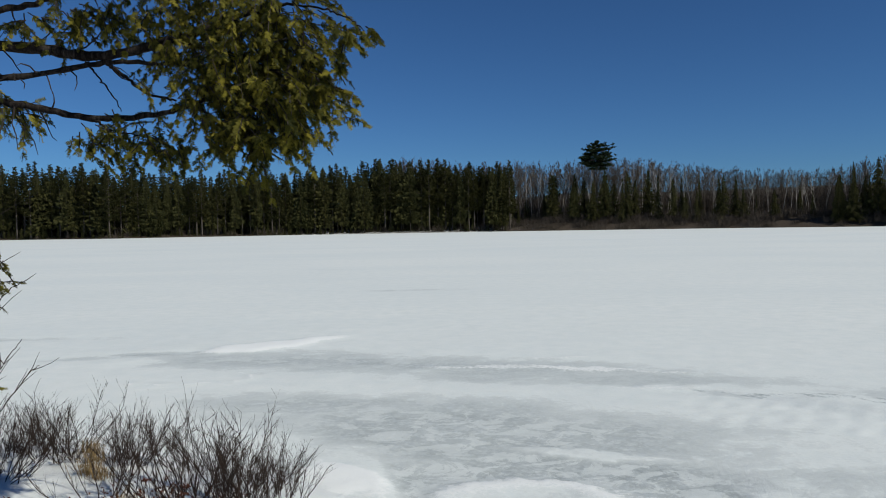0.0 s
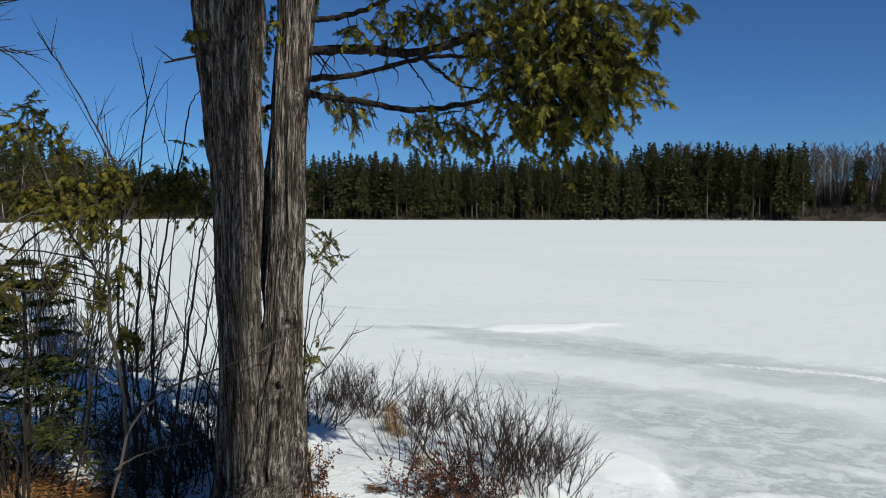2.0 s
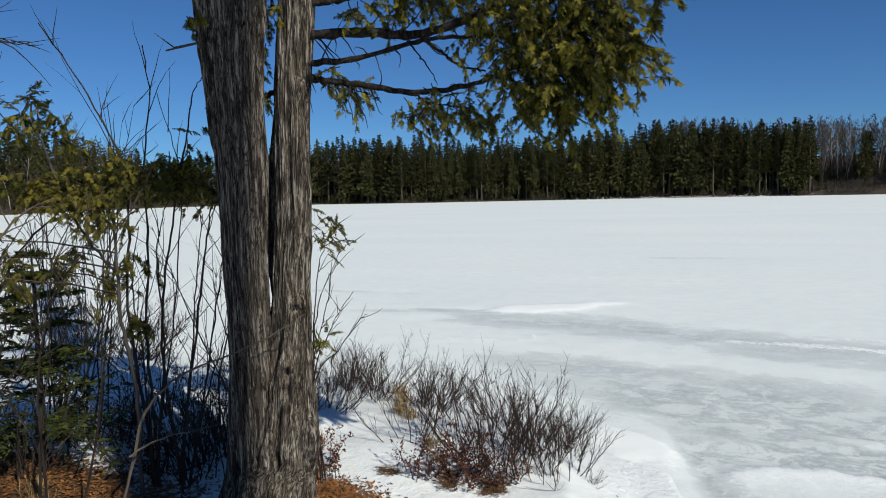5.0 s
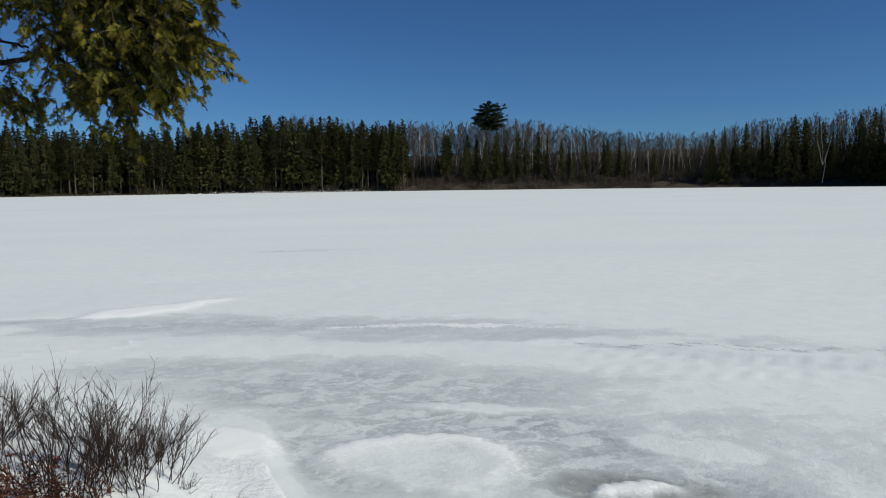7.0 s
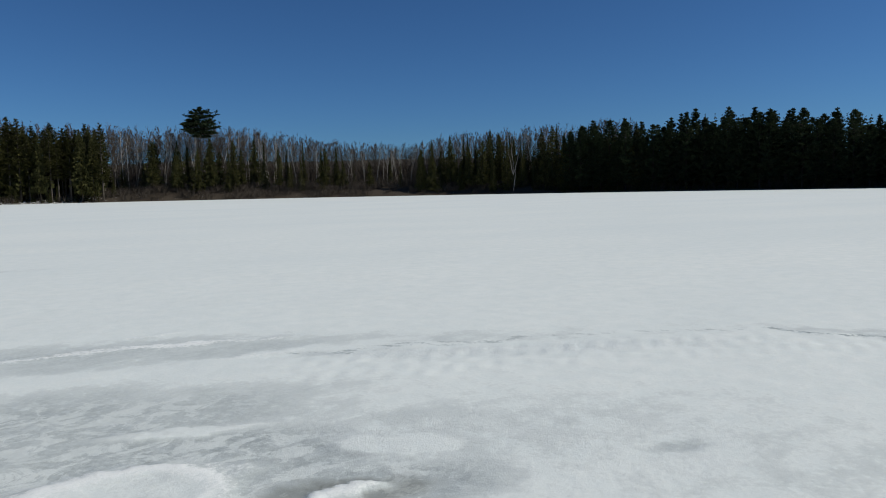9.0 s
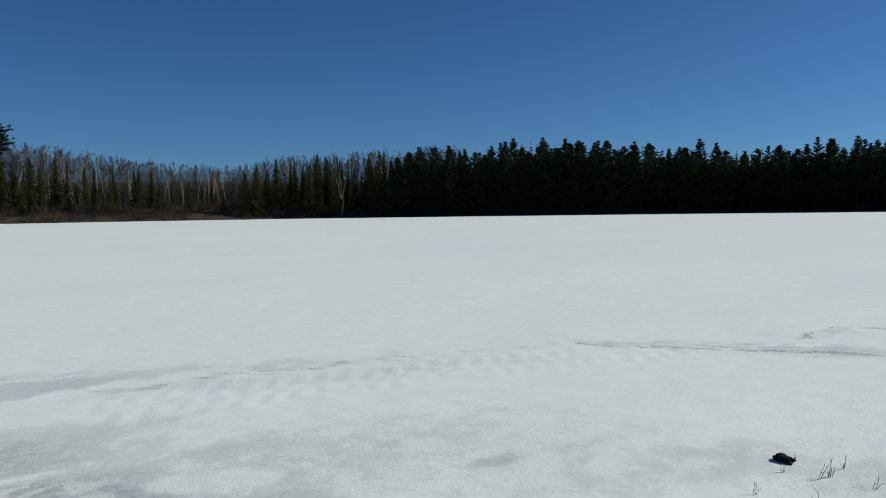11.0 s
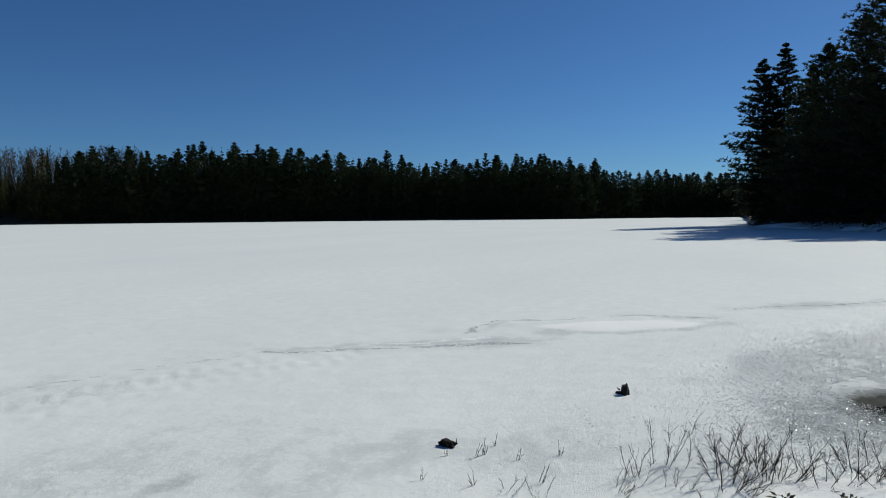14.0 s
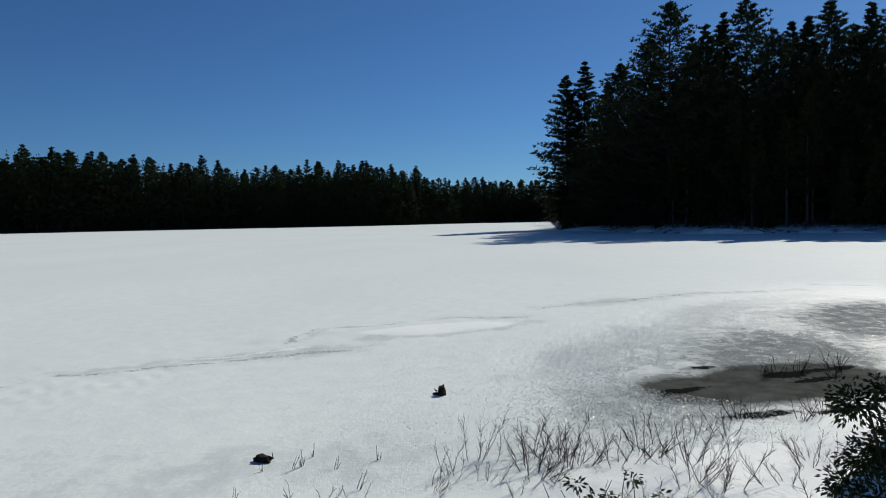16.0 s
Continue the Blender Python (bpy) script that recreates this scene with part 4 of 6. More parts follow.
def shaggy_trunk(pts, seed, sides=88, steps=30, depth=0.12, knots=()):
    """A trunk whose bark stands out in long, drifting strips."""
    r = random.Random(seed)
    waves = [(r.randint(5, 9), r.uniform(0, 6.28), r.uniform(-1.2, 1.2)), (r.randint(11, 15), r.uniform(0, 6.28), r.uniform(-1.5, 1.5)),
             (r.randint(17, 23), r.uniform(0, 6.28), r.uniform(-2, 2))]
    line = smooth_line(pts, steps)
    s = Shape()

    def rim(i, k):
        a, z = math.tau * k / sides, line[i][2]
        v = 0.0
        for n, (m, ph, drift) in enumerate(waves):
            w = math.sin(m * a + ph + drift * z + 0.8 * math.sin(z * 2.3 + n + a))
            v += (1 - abs(w)) ** 2 * (0.55, 0.5, 0.35)[n]
        n3 = noise.noise(Vector((math.cos(a) * 2.2, math.sin(a) * 2.2, z * 1.6 + seed)))
        fine = noise.noise(Vector((math.cos(a) * 9, math.sin(a) * 9, z * 3.0 + seed)))
        swell = 0.0
        for deg, kz, kw, kh, up in knots:
            da = (a - radians(deg) + math.pi) % math.tau - math.pi
            swell += 1.35 * up * math.exp(-(da * line[i][3] / kw / 1.25) ** 2 - ((z - kz) / kh / 1.25) ** 2)
        broad = noise.noise(Vector((math.cos(a) * 1.1, math.sin(a) * 1.1, z * 0.9 + 2 * seed)))
        wind = a + 0.10 * math.sin(z * 1.9 + seed)
        strip = noise.noise(Vector((math.cos(wind) * 13, math.sin(wind) * 13, z * 1.7 + seed)))
        strip = 0.10 - 0.22 * (1 - min(1.0, abs(strip) * 3.2)) ** 2
        return 0.96 - depth * (v - 0.5) + 0.08 * n3 + 0.04 * fine + 0.10 * broad + strip + swell
    s.tube([p[:3] for p in line], [p[3] for p in line], sides, True, rim)
    return s.pair()


def limb(pts, steps=7, sides=7, rough=0.005, seed=0):
    r = random.Random(seed)
    line = smooth_line(pts, steps)
    s = Shape()
    s.tube([Vector(p[:3]) + Vector((r.gauss(0, rough), r.gauss(0, rough), r.gauss(0, rough))) * (1 if 0 < i < len(line) - 1 else 0) for i, p in enumerate(line)],
           [max(0.002, p[3] * r.uniform(0.85, 1.15)) for p in line], sides)
    return s


def spray(s, p, d, n, length, r):
    """One flat, lobed cedar spray: a rib with pointed lobes on both sides, joined into one piece."""
    d, side = d.normalized(), d.cross(n).normalized()
    curl = d.cross(side).normalized()
    count = 7
    base = len(s.v)
    ribs = []
    for i in range(count + 1):
        f = i / count
        q = p + d * length * f + curl * length * 0.18 * f * f
        s.v.append(tuple(q))
        ribs.append((len(s.v) - 1, q))
    for i in range(count):
        f = i / count
        for sg in (-1, 1):
            l = length * (0.50 - 0.28 * f) * r.uniform(0.65, 1.2)
            e = (d * 0.75 + side * sg * 0.8 + curl * r.uniform(-0.15, 0.35)).normalized()
            w = e.cross(curl).normalized() * l * 0.125
            k, q = ribs[i]
            m = q + e * l * 0.55
            a = len(s.v)
            s.v += [tuple(m + w), tuple(q + e * l), tuple(m - w)]
            s.f.append((k, a, a + 1, a + 2))
            s.f.append((k, ribs[i + 1][0], a if sg > 0 else a + 2))
    return base


def bough(twigs, leaves, p, d, length, r, size=0.16, droop=0.35, rib=0.004):
    """A hanging twig with sprays on both sides."""
    n = max(4, int(length / 0.032))
    line = bend(r, p, d, length, n, 0.10, -droop / n * 1.6)
    twigs.tube(line[::2] if len(line) % 2 else line, [rib * (1 - 0.7 * i / len(line)) for i in range(len(line[::2] if len(line) % 2 else line))], 3, False)
    for i in range(1, len(line)):
        ax = (line[i] - line[i - 1]).normalized()
        for sg in ((-1, 1) if r.random() < 0.75 else (r.choice((-1, 1)),)):
            out = ax.cross(Vector((r.gauss(0, 0.35), r.gauss(0, 0.35), 1))).normalized() * sg
            e = (ax * 0.7 + out * 0.75 + Vector((0, 0, -r.uniform(0.1, 0.75)))).normalized()
            nn = Vector((r.gauss(0, 0.6), r.gauss(0, 0.6), r.gauss(0, 0.6) + 0.5))
            spray(leaves, line[i], e, nn, size * r.uniform(0.6, 1.15) * (1.1 - 0.35 * i / len(line)), r)
    spray(leaves, line[-1], line[-1] - line[-2], Vector((r.gauss(0, 1), r.gauss(0, 1), 0.4)), size * 0.9, r)


def foliage(clusters, seed, size=0.16, outward=(0.25, 0.0, -0.35)):
    """Sprays round the given centres: x, y, z, reach, number of boughs."""
    r = random.Random(seed)
    twigs, leaves = Shape(), Shape()
    for x, y, z, reach, count in clusters:
        c = Vector((x, y, z))
        for _ in range(count):
            p = c + Vector((r.gauss(0, reach * 0.45), r.gauss(0, reach * 0.6), r.gauss(0, reach * 0.4)))
            d = Vector(outward) + Vector((r.gauss(0, 0.5), r.gauss(0, 0.55), r.gauss(0, 0.35)))
            bough(twigs, leaves, p, d, reach * r.uniform(0.7, 1.3), r, size)
    return twigs.pair(), leaves.pair()


# swellings and hollows of the bark: degrees round the trunk, height, width, length, rise
KNOTS = [(198, 1.71, 0.05, 0.05, 0.35), (200, 1.69, 0.02, 0.025, -0.45), (188, 1.29, 0.045, 0.06, 0.34), (188, 1.29, 0.018, 0.03, -0.6), (128, 1.11, 0.05, 0.05, -0.55), (128, 1.19, 0.07, 0.04, 0.22),
         (150, 1.40, 0.025, 0.14, -0.4), (110, 0.95, 0.06, 0.04, -0.5), (112, 1.02, 0.06, 0.03, 0.25), (214, 1.15, 0.02, 0.2, -0.4), (235, 0.85, 0.05, 0.10, 0.25), (175, 0.75, 0.03, 0.25, -0.25), (160, 0.6, 0.06, 0.2, 0.2),
         (230, 2.1, 0.05, 0.06, 0.25), (170, 2.6, 0.02, 0.25, -0.35), (205, 3.1, 0.03, 0.05, 0.3)]
cedar = thing("cedar_tree", (0, 0, 0), "old white cedar with twin shaggy trunks leaning over the bank", "cedar tree")
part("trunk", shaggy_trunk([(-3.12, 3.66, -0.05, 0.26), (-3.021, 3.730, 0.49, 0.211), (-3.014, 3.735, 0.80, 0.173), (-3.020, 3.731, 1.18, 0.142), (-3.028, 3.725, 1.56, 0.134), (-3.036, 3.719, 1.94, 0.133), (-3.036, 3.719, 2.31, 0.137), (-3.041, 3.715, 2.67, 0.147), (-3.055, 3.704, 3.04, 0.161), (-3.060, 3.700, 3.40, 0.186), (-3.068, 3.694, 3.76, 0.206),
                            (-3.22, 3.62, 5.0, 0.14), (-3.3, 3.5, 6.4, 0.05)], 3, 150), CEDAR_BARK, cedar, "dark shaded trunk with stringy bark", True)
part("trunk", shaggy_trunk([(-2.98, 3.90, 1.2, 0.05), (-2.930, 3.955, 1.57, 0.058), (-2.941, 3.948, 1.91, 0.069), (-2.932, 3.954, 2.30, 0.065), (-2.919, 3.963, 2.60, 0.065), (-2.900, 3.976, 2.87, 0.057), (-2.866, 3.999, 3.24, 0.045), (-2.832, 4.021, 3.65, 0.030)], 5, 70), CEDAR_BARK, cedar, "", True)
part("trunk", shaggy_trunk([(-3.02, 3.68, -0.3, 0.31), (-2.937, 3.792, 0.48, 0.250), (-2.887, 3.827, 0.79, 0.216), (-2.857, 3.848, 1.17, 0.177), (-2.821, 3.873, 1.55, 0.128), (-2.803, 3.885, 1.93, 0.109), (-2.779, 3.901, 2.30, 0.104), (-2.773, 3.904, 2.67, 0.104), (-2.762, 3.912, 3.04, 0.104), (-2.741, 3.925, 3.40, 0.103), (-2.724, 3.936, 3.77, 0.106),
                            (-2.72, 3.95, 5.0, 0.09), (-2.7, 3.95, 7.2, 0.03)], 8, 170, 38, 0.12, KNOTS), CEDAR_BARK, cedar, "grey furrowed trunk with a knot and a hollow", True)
BRANCHES = [
    [(-2.76, 3.93, 3.44, 0.045), (-2.31, 4.03, 3.44, 0.036), (-1.93, 4.04, 3.385, 0.034), (-1.48, 4.0, 3.46, 0.028), (-1.2, 3.95, 3.54, 0.022), (-0.9, 3.85, 3.6, 0.012)],
    [(-2.76, 3.93, 3.27, 0.026), (-2.4, 4.02, 3.27, 0.022), (-1.89, 4.04, 3.35, 0.018), (-1.6, 4.0, 3.33, 0.014), (-1.2, 3.95, 3.3, 0.010)],
    [(-2.77, 3.92, 3.19, 0.034), (-2.6, 3.99, 3.16, 0.028), (-2.32, 4.02, 3.11, 0.025), (-1.97, 4.04, 3.04, 0.022), (-1.59, 4.02, 3.05, 0.019), (-1.38, 3.99, 3.1, 0.015), (-1.1, 3.93, 3.18, 0.012), (-0.75, 3.8, 3.15, 0.006)],
    [(-2.75, 3.94, 3.64, 0.028), (-2.47, 4.02, 3.65, 0.022), (-2.23, 4.04, 3.70, 0.018), (-1.8, 4.0, 3.85, 0.012)],
    [(-1.89, 4.04, 3.35, 0.014), (-1.78, 4.03, 3.27, 0.012), (-1.65, 4.01, 3.17, 0.010), (-1.48, 4.0, 3.12, 0.007)],
    [(-2.0, 4.04, 3.37, 0.007), (-1.93, 4.02, 3.27, 0.006), (-1.86, 4.0, 3.19, 0.005), (-1.80, 4.02, 3.07, 0.003)],
    [(-1.97, 4.04, 3.04, 0.010), (-1.85, 4.0, 2.96, 0.007), (-1.7, 3.98, 2.93, 0.005), (-1.5, 3.95, 2.86, 0.003)],
    [(-1.38, 3.99, 3.1, 0.011), (-1.2, 3.92, 2.98, 0.008), (-1.0, 3.86, 2.9, 0.004)],
    [(-1.48, 4.0, 3.46, 0.016), (-1.2, 3.9, 3.36, 0.012), (-0.9, 3.82, 3.25, 0.009), (-0.6, 3.74, 3.12, 0.005)],
    [(-3.02, 3.9, 3.05, 0.024), (-2.92, 3.95, 3.10, 0.022), (-2.8, 3.95, 3.14, 0.02)],
    [(-0.9, 3.85, 3.6, 0.010), (-0.6, 3.6, 3.5, 0.006), (-0.42, 3.3, 3.36, 0.004), (-0.33, 3.15, 3.26, 0.002)],
    [(-2.76, 3.93, 3.85, 0.03), (-2.2, 3.9, 4.1, 0.02), (-1.4, 3.8, 4.3, 0.012), (-0.8, 3.7, 4.35, 0.005)],
]
for k, pts in enumerate(BRANCHES):
    part("branch", limb([(*p[:3], p[3] * 0.85) for p in pts], 9, 8, 0.0035, k).pair(), BRANCH_BARK, cedar, smooth=True)
r7 = random.Random(70)
for k in range(34):
    b = BRANCHES[(0, 1, 2, 2, 0, 3)[k % 6]]
    i = r7.randint(0, 2)
    p = Vector(b[i][:3]).lerp(Vector(b[i + 1][:3]), r7.random())
    s = Shape()
    s.tube(bend(r7, p, (r7.uniform(0.1, 0.7), r7.gauss(0, 0.4), r7.choice((-0.7, -0.4, 0.5))), r7.uniform(0.08, 0.34), 4, 0.22), [0.005, 0.0045, 0.004, 0.003, 0.0015], 4)
    part("twig", s.pair(), DARK_TWIG, cedar)
for pts in ([(-3.19, 3.56, 3.37), (-3.29, 3.45, 3.33), (-3.37, 3.38, 3.41)], [(-3.2, 3.56, 3.37), (-3.33, 3.42, 3.31)], [(-3.2, 3.6, 3.5), (-3.22, 3.52, 3.52), (-3.27, 3.5, 3.45)]):
    s = Shape()
    s.tube(pts, [0.008, 0.005, 0.002][:len(pts)], 4)
    part("dead_twig", s.pair(), GREY_TWIG, cedar)
MASS = [(-1.20, 3.95, 3.34, 0.24, 7), (-1.01, 3.90, 3.38, 0.24, 7), (-0.82, 3.83, 3.30, 0.24, 7), (-0.68, 3.77, 3.32, 0.2, 6), (-0.64, 3.73, 3.10, 0.2, 6), (-0.78, 3.8, 3.10, 0.22, 7),
        (-0.95, 3.87, 3.13, 0.24, 8), (-1.14, 3.92, 3.05, 0.22, 7), (-1.05, 3.89, 2.93, 0.18, 6), (-0.93, 3.85, 2.94, 0.17, 5), (-1.24, 3.94, 2.98, 0.17, 5), (-0.70, 3.78, 2.93, 0.10, 2),
        (-1.34, 3.97, 3.22, 0.2, 5), (-1.35, 3.97, 3.45, 0.22, 6), (-1.55, 4.0, 3.50, 0.2, 4), (-2.40, 4.01, 3.10, 0.13, 3), (-2.5, 4.01, 3.18, 0.1, 2), (-1.99, 4.03, 2.98, 0.10, 2),
        (-1.84, 4.03, 2.95, 0.14, 3), (-1.66, 4.01, 2.94, 0.16, 4), (-1.55, 4.0, 2.87, 0.13, 3), (-2.29, 4.02, 3.60, 0.16, 3), (-2.10, 4.03, 3.68, 0.16, 3), (-1.95, 4.03, 3.60, 0.14, 3),
        (-1.75, 4.03, 3.62, 0.18, 4), (-0.9, 3.8, 3.55, 0.26, 8), (-0.75, 3.7, 3.62, 0.24, 6), (-1.2, 3.9, 3.65, 0.26, 7), (-0.36, 3.2, 3.27, 0.06, 2), (-0.42, 3.3, 3.2, 0.05, 1),
        (-0.52, 3.66, 3.16, 0.12, 3), (-1.5, 3.95, 3.75, 0.24, 5)]
HIGH = [(-1.3, 3.8, 4.15, 0.35, 6), (-0.9, 3.75, 4.2, 0.35, 6), (-1.8, 3.9, 4.1, 0.35, 5), (-2.4, 4.1, 4.6, 0.5, 6), (-2.9, 3.6, 4.9, 0.5, 8), (-3.3, 3.4, 5.2, 0.5, 8), (-2.6, 3.9, 5.6, 0.6, 8), (-3.0, 3.7, 6.3, 0.6, 8),
        (-2.7, 3.2, 4.6, 0.45, 6), (-3.4, 3.1, 4.5, 0.45, 6), (-2.3, 3.5, 5.0, 0.5, 6)]
BETWEEN = [(-2.95, 3.95, 3.62, 0.16, 3), (-2.97, 3.95, 3.35, 0.15, 3), (-3.0, 3.98, 3.12, 0.1, 2), (-3.3, 3.6, 3.55, 0.12, 2), (-3.1, 3.5, 3.5, 0.08, 1)]
SPRIGS = [(-2.76, 4.22, 2.27, 0.10, 4), (-2.72, 4.25, 2.13, 0.10, 5), (-2.70, 4.27, 2.2, 0.08, 3), (-2.77, 4.14, 1.45, 0.09, 4), (-2.82, 4.10, 1.38, 0.07, 3), (-3.25, 3.62, 2.95, 0.10, 1)]
for name, clusters, seed, size in (("foliage", [(c[0] - (0.05 if c[0] > -1.0 else 0.0), *c[1:4], int(c[4] * 4.8)) for c in MASS], 21, 0.062), ("foliage", HIGH, 22, 0.13), ("foliage", [(*c[:4], c[4] * 2) for c in BETWEEN], 23, 0.068), ("foliage", [(*c[:4], c[4] * 2) for c in SPRIGS], 24, 0.045)):
    tw, lv = foliage(clusters, seed, size)
    ob = part(name, lv, CEDAR, cedar, "yellow-green flat cedar sprays hanging down")
    tagged(ob, kind="stuff")
    tagged(part("twig_net", tw, DARK_TWIG, ob), kind="stuff")
# ---------------------------------------------------------------- bare shrubs and saplings


def twiggy(rng, height, spread, stems, side=6, r=0.005, lean=(0, 0), fork=3, crook=0.11):
    """Stems of a leafless shrub with fine forked twigs."""
    s = Shape()
    for k in range(stems):
        a = rng.uniform(0, math.tau)
        q = rng.uniform(0, 0.18) * spread
        l = height * rng.uniform(0.6, 1.1)
        out = rng.uniform(0.1, 1.0) * spread / height * 0.5
        line = bend(rng, (math.cos(a) * q, math.sin(a) * q, -0.06), (math.cos(a) * out + lean[0], math.sin(a) * out + lean[1], 1), l, 6, crook, 0.03)
        s.tube(line, [r * (1 - 0.8 * i / 6) + 0.0008 for i in range(7)], 4, False)
        for _ in range(side):
            i = rng.randint(1, 5)
            p = line[i].lerp(line[i + 1], rng.random())
            ax = (line[i + 1] - line[i]).normalized()
            tl = l * rng.uniform(0.14, 0.34)
            tw = bend(rng, p, ax + Vector((rng.gauss(0, 0.5), rng.gauss(0, 0.5), 0.15)), tl, 3, 0.12, 0.06)
            s.tube(tw, [r * 0.5, r * 0.42, r * 0.33, r * 0.2], 3, False)
            for _ in range(fork):
                b = tw[rng.randint(1, 3)]
                t2 = bend(rng, b, (tw[3] - tw[1]).normalized() + Vector((rng.gauss(0, 0.5), rng.gauss(0, 0.5), 0.2)), tl * rng.uniform(0.25, 0.55), 2, 0.12)
                w = (t2[2] - t2[0]).cross(Vector((rng.gauss(0, 1), rng.gauss(0, 1), 1))).normalized() * r * 0.3
                s.tri(t2[0] - w, t2[0] + w, t2[1] + w * 0.8, t2[1] - w * 0.8)
                s.tri(t2[1] - w * 0.8, t2[1] + w * 0.8, t2[2])
    return s.pair()


def ground_at(x, y, sink=0.02):
    return (x, y, max(land_z(x, y), 0.0) - sink)


rs = random.Random(5)
SHRUBS = [mesh_of("shrub_stems", *twiggy(rs, rs.uniform(0.55, 0.78), rs.uniform(1.3, 1.9), rs.randint(9, 15), 11, 0.0048, (rs.gauss(0.1, 0.2), rs.gauss(0, 0.2)), 4, 0.10), TWIG) for _ in range(9)]


def shrub(me, x, y, size, label, group, category="shrub", sink=0.02):
    ob = thing(category.replace(" ", "_"), ground_at(x, y, sink), label, category, group, rs.uniform(0, 6.28), size)
    return tagged(part("clump", me, None, ob), kind="stuff")


count = 0
while count < 30:
    az, rr = rs.uniform(13, 41), rs.uniform(4.9, 10.5)
    if rr > float(np.interp(az, NEAR_AZ, NEAR_R)) - 0.25 or (22 < az < 37 and rr < 6.5) or (az > 34 and rr < 5.6):
        continue
    q = place(az, rr)
    if rs.random() > 0.35 + 0.65 * (az > 13):
        continue
    shrub(rs.choice(SHRUBS), q.x, q.y, rs.uniform(0.6, 0.95), "leafless brown twiggy shrub in the bank's snow", "shrubs on the bank")
    count += 1
shrub(SHRUBS[0], -2.2, 6.5, 0.95, "leafless brown twiggy shrub standing above the rest", "shrubs on the bank")
for x, y, k in ((-1.45, 5.9, 0.75), (-1.5, 5.35, 0.7), (-1.1, 5.35, 0.3), (-0.75, 5.2, 0.25), (-1.75, 5.05, 0.95), (-1.6, 4.85, 0.8), (-1.7, 5.6, 0.85), (-2.0, 5.3, 0.95), (-1.9, 4.9, 0.9), (-1.55, 5.3, 0.85), (-2.6, 5.3, 0.8)):
    shrub(rs.choice(SHRUBS), x, y, k, "leafless brown twiggy shrub at the edge of the ice", "shrubs on the bank")
for k in range(16):
    az, rr = rs.uniform(44, 66), rs.uniform(9, 13.5)
    q = place(az, rr)
    shrub(rs.choice(SHRUBS), q.x, q.y, rs.uniform(1.0, 1.6), "leafless brown twiggy shrub in the bank's snow", "shrubs on the bank")

# tall thin alder stems left of the cedar
for k in range(10):
    a, rr = rs.uniform(38.5, 62), rs.uniform(5.3, 8.6)
    q = place(a, rr)
    h = rs.uniform(1.3, 2.5) if k % 3 else rs.uniform(2.6, 3.5)
    ob = thing("alder_shrub", ground_at(q.x, q.y), "dark leafless alder with thin upright stems", "alder shrub", "alders on the bank")
    for _ in range(rs.randint(3, 6)):
        part("stem", twiggy(rs, h, h * 0.5, 1, 9, 0.009, (0.10, 0.05), 3), DARK_TWIG, ob)
for k in range(18):
    a, rr = rs.uniform(38.5, 63), rs.uniform(5.2, 7.6)
    q = place(a, rr)
    me = mesh_of("low_stems", *twiggy(rs, rs.uniform(0.5, 1.0), 1.2, rs.randint(8, 13), 8, 0.0055, (0, 0), 3, 0.16), DARK_TWIG)
    ob = thing("shrub", ground_at(q.x, q.y), "dark low shrub with withered leaves in shaded snow", "shrub", "shrubs in the shade")
    tagged(part("clump", me, None, ob), kind="stuff")
    lf = Shape()
    for _ in range(95):
        u = Vector((rs.gauss(0, 0.22), rs.gauss(0, 0.22), rs.uniform(0.05, 0.75)))
        e = Vector((rs.gauss(0, 0.6), rs.gauss(0, 0.6), rs.gauss(-0.2, 0.6))).normalized() * rs.uniform(0.02, 0.045)
        w = e.cross(Vector((rs.gauss(0, 1), rs.gauss(0, 1), 1))).normalized() * 0.009
        lf.tri(u, u + e * 0.45 + w, u + e, u + e * 0.45 - w)
    tagged(part("leafage", lf.pair(), EVERGREEN, ob), kind="stuff")

